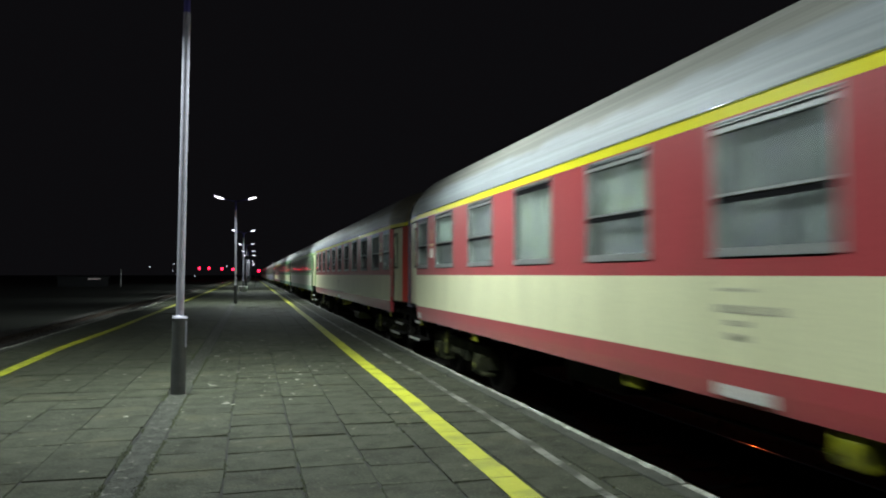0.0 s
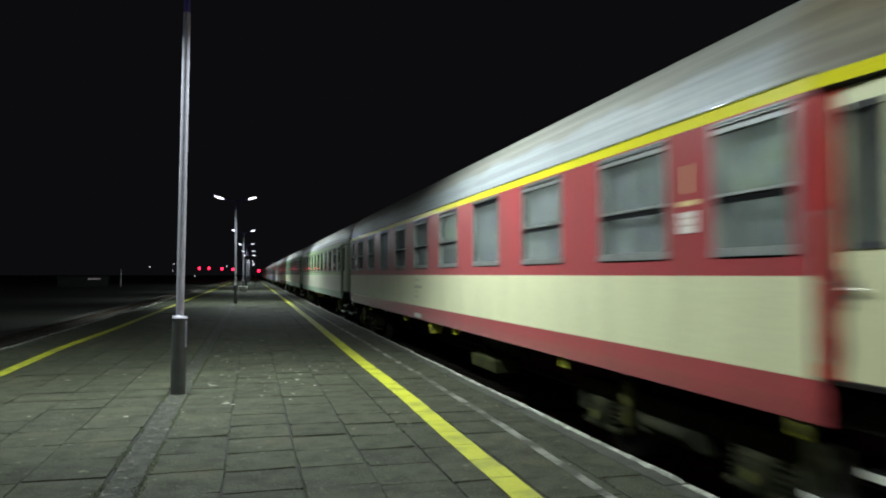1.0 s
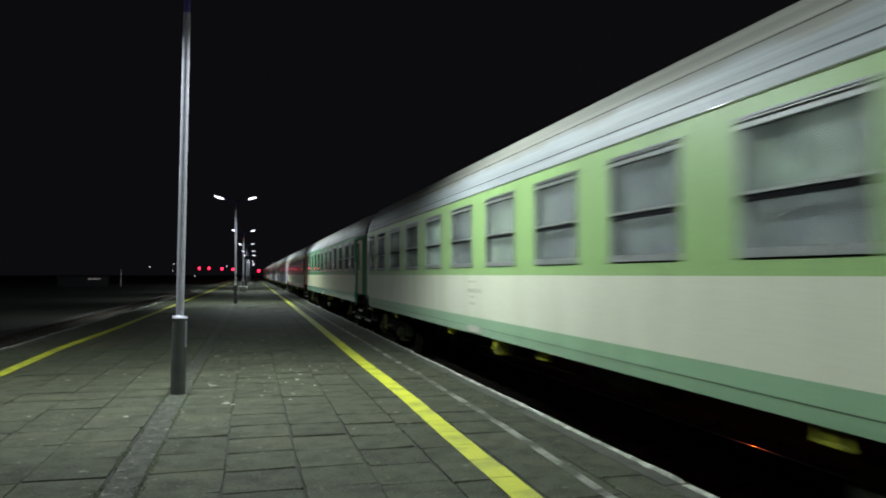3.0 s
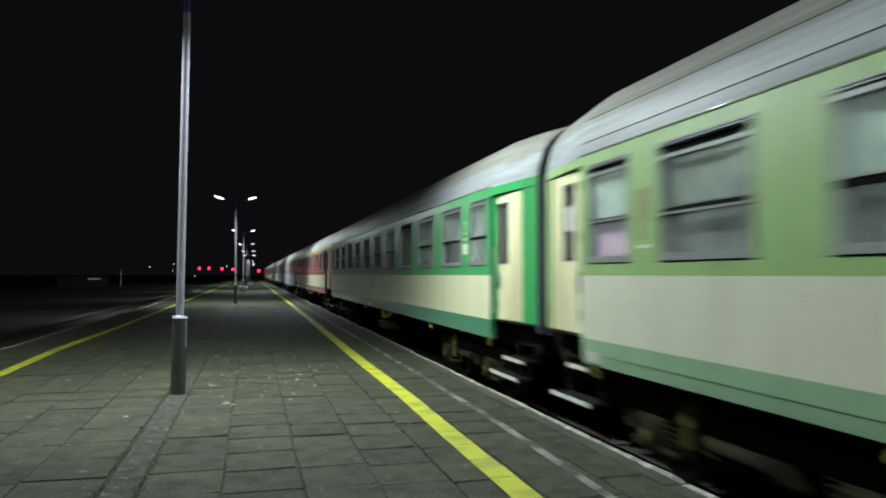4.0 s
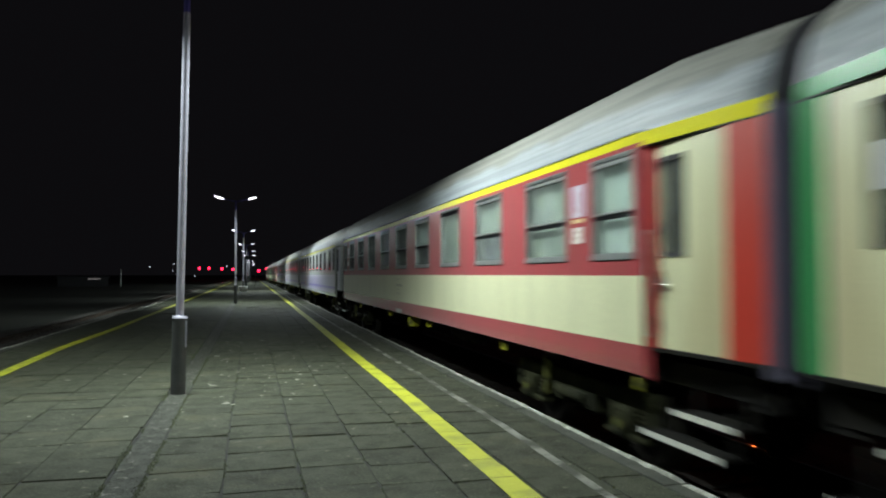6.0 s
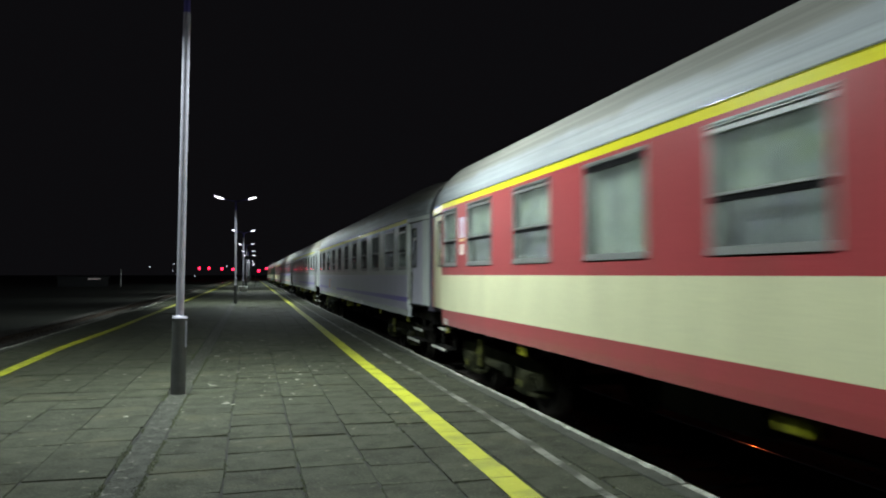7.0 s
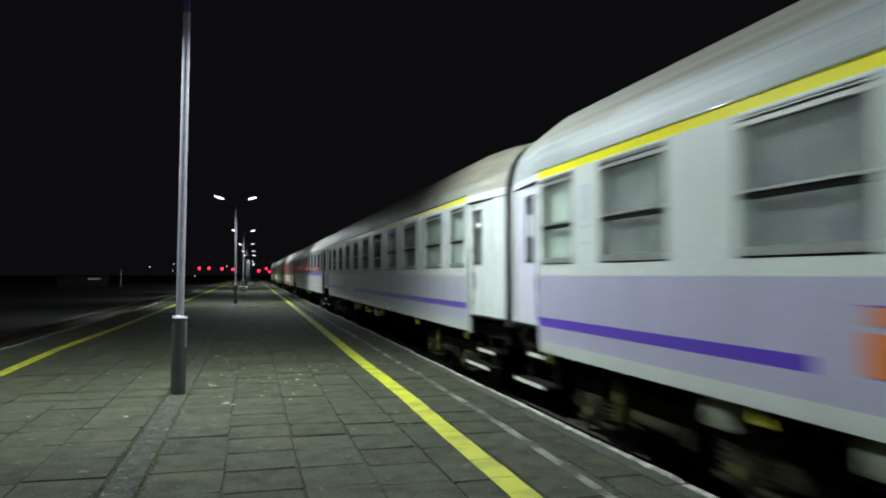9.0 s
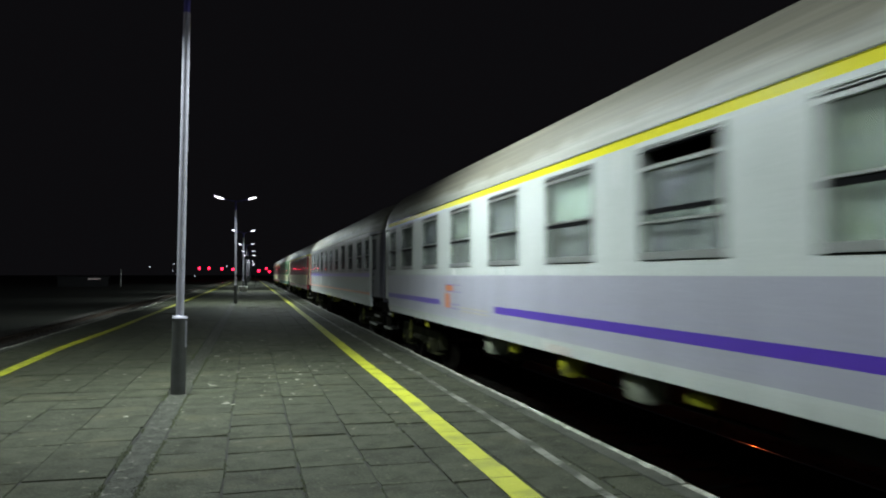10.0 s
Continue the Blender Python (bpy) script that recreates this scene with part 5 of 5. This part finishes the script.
def signals():
    for across, up, d in ((-0.3373, -0.0266, 330), (-0.324, -0.0266, 330), (-0.306, -0.0274, 330), (-0.2911, -0.0282, 330), (-0.2551, -0.0301, 300),
                          (-0.2446, -0.0266, 420), (-0.2406, -0.0313, 420)):
        # directions off the camera's axis, turned into places at that distance
        signal(d * (across * math.cos(TURN) + math.sin(TURN)), d * (math.cos(TURN) - across * math.sin(TURN)), 1.58 + d * (up + math.tan(TILT)))
    mast = tagged(new("signal_mast"), "tall railway signal mast with a red light beyond the train", "railway signal")
    bm = bmesh.new()
    tube(bm, (0, 0, -0.9), (0, 0, 6.7), 0.09, 0.07, sides=14)
    box(bm, -0.2, 0.2, -0.2, 0.2, -0.9, -0.35, bevel=0.02)
    put("pole", finish(bm, "pole", DARK), mast)
    bm = bmesh.new()
    box(bm, -0.2, 0.2, -0.22, -0.08, 5.55, 6.55, bevel=0.05)
    for z in (6.0, 6.35):
        tube(bm, (0, -0.22, z + 0.02), (0, -0.40, z + 0.06), 0.14, 0.14, sides=14, caps=False)
    put("signal_head", finish(bm, "signal_head", DARK), mast)
    bm = bmesh.new()
    tube(bm, (0, -0.22, 6.0), (0, -0.245, 6.0), 0.13, sides=16)
    put("red_lens", finish(bm, "red_lens", glow("mast_signal_red", (1.0, 0.11, 0.02), 420.0)), mast)
    mast.matrix_basis = pose(23.97, 30.67, 0.19, 0, 0, -38.0)


def far_lights():
    """Small street lights and a lit shed beyond the field."""
    def light():
        ob = tagged(new("far_street_light"), "small distant white street light on a dark mast", "street light", group="distant street lights")
        bm = bmesh.new()
        tube(bm, (0, 0, -8), (0, 0, 0), 0.07, sides=8)
        put("mast", finish(bm, "mast", DARK), ob)
        bm = bmesh.new()
        bmesh.ops.create_uvsphere(bm, u_segments=10, v_segments=6, radius=0.26)
        put("lamp", finish(bm, "lamp", FAR_WHITE, True), ob)
        return ob

    first = light()
    for k, (across, up) in enumerate(((-0.406, -0.0250), (-0.3748, -0.0305), (-0.372, -0.0203), (-0.299, -0.0235), (-0.3435, -0.0375))):
        d = 400
        place = pose(d * (across * math.cos(TURN) + math.sin(TURN)), d * (math.cos(TURN) - across * math.sin(TURN)), 1.58 + d * (up + math.tan(TILT)))
        if k == 0:
            first.matrix_basis = place
        else:
            copy_thing(first, place)
    shed = tagged(new("low_shed"), "low dark shed with a dimly lit window band", "shed")
    bm = bmesh.new()
    box(bm, -4.4, 4.4, -1.5, 1.5, -0.72, 1.1)
    box(bm, -4.7, 4.7, -1.9, 1.9, 1.1, 1.25)
    put("wall", finish(bm, "wall", DARK), shed)
    bm = bmesh.new()
    box(bm, 0.8, 3.0, -1.56, -1.5, 0.6, 0.9)
    put("lit_window", finish(bm, "lit_window", WARM_LIGHT), shed, label="dimly lit window band")
    shed.matrix_basis = pose(-31.6, 154, 0, 0, 0, 12)
    post = tagged(new("white_post"), "short pale marker post at the field's edge", "post")
    bm = bmesh.new()
    tube(bm, (0, 0, -0.76), (0, 0, 2.6), 0.12, sides=8)
    put("shaft", finish(bm, "shaft", CONCRETE), post)
    post.location = (-24.2, 150, 0.0)


def far_platform_things():
    pot = tagged(new("planter"), "pale rounded concrete planter at the foot of a lamp", "planter")
    bm = bmesh.new()
    prof = [(0.02, 0.0), (0.28, 0.0), (0.33, 0.05), (0.42, 0.42), (0.42, 0.5), (0.36, 0.5), (0.34, 0.4), (0.02, 0.4)]
    rings = []
    for r, z in prof:
        rings.append([bm.verts.new((r * math.cos(k * math.pi / 10), r * math.sin(k * math.pi / 10), z)) for k in range(20)])
    for a, b in zip(rings, rings[1:]):
        for k in range(20):
            bm.faces.new((a[k], a[(k + 1) % 20], b[(k + 1) % 20], b[k]))
    put("pot", finish(bm, "pot", CONCRETE, True), pot)
    pot.location = (-0.72, 70.2, 0)
    sign = tagged(new("platform_sign"), "dark hanging station sign on two posts", "sign")
    for x in (-0.6, 0.6):
        bm = bmesh.new()
        tube(bm, (x, 0, 0), (x, 0, 3.9), 0.05, sides=10)
        put("post", finish(bm, "post", DARK), sign)
    bm = bmesh.new()
    box(bm, -1.2, 1.2, -0.05, 0.05, 3.55, 3.95, bevel=0.02)
    put("board", finish(bm, "board", DARK), sign)
    sign.location = (-0.1, 96, 0)


ground()
ballast_bed(AXIS, "ballast", "dark oily ballast stones of the near track")
ballast_bed(AXIS_LEFT, "ballast_left", "dark ballast stones of the empty track")
track(AXIS, "track", "railway track with polished rails on dark sleepers", 130)
track(AXIS_LEFT, "track_left", "empty railway track with rusty rails", 130)
base = platform()
painted_line("yellow_line", [(4.8, 1.893), (6.9, 1.92), (9.2, 1.955), (12.4, 1.945), (17, 1.96), (24, 2.0), (47, 2.06)], 0.215, LINE, "worn yellow safety line along the platform", 0.010)
painted_line("yellow_line_left", [(13, -3.83), (14.7, -3.87), (17, -3.93), (19.3, -3.89), (22.5, -3.82), (40, -3.80)], 0.20, LINE, "worn yellow safety line on the far side of the platform", 0.012)
painted_line("faded_line", [(4.8, 2.475), (7.0, 2.545), (10, 2.575), (20, 2.55)], 0.088, FAINT, "faded old white line near the platform edge", 0.02)
lamps()
signals()
far_lights()
far_platform_things()
coaches, wheels = train()
slabs(base)


def motions():
    """The train rolls in towards the camera at 14 m/s, gaining a little speed; its wheels roll with it."""
    def gone(t):
        return 14.1087 * t + 0.0271 * t * t

    for n, coach in enumerate(coaches):
        start = -8.118 + COACH * n + COACH / 2
        walk(coach, [(0.5 * k, pose(AXIS, start - gone(0.5 * k), RAIL)) for k in range(21)])
    for w in wheels:
        x, y, z = w.location
        walk(w, [(k / 30, pose(x, y, z, math.degrees(gone(k / 30) / 0.46))) for k in range(301)])


motions()
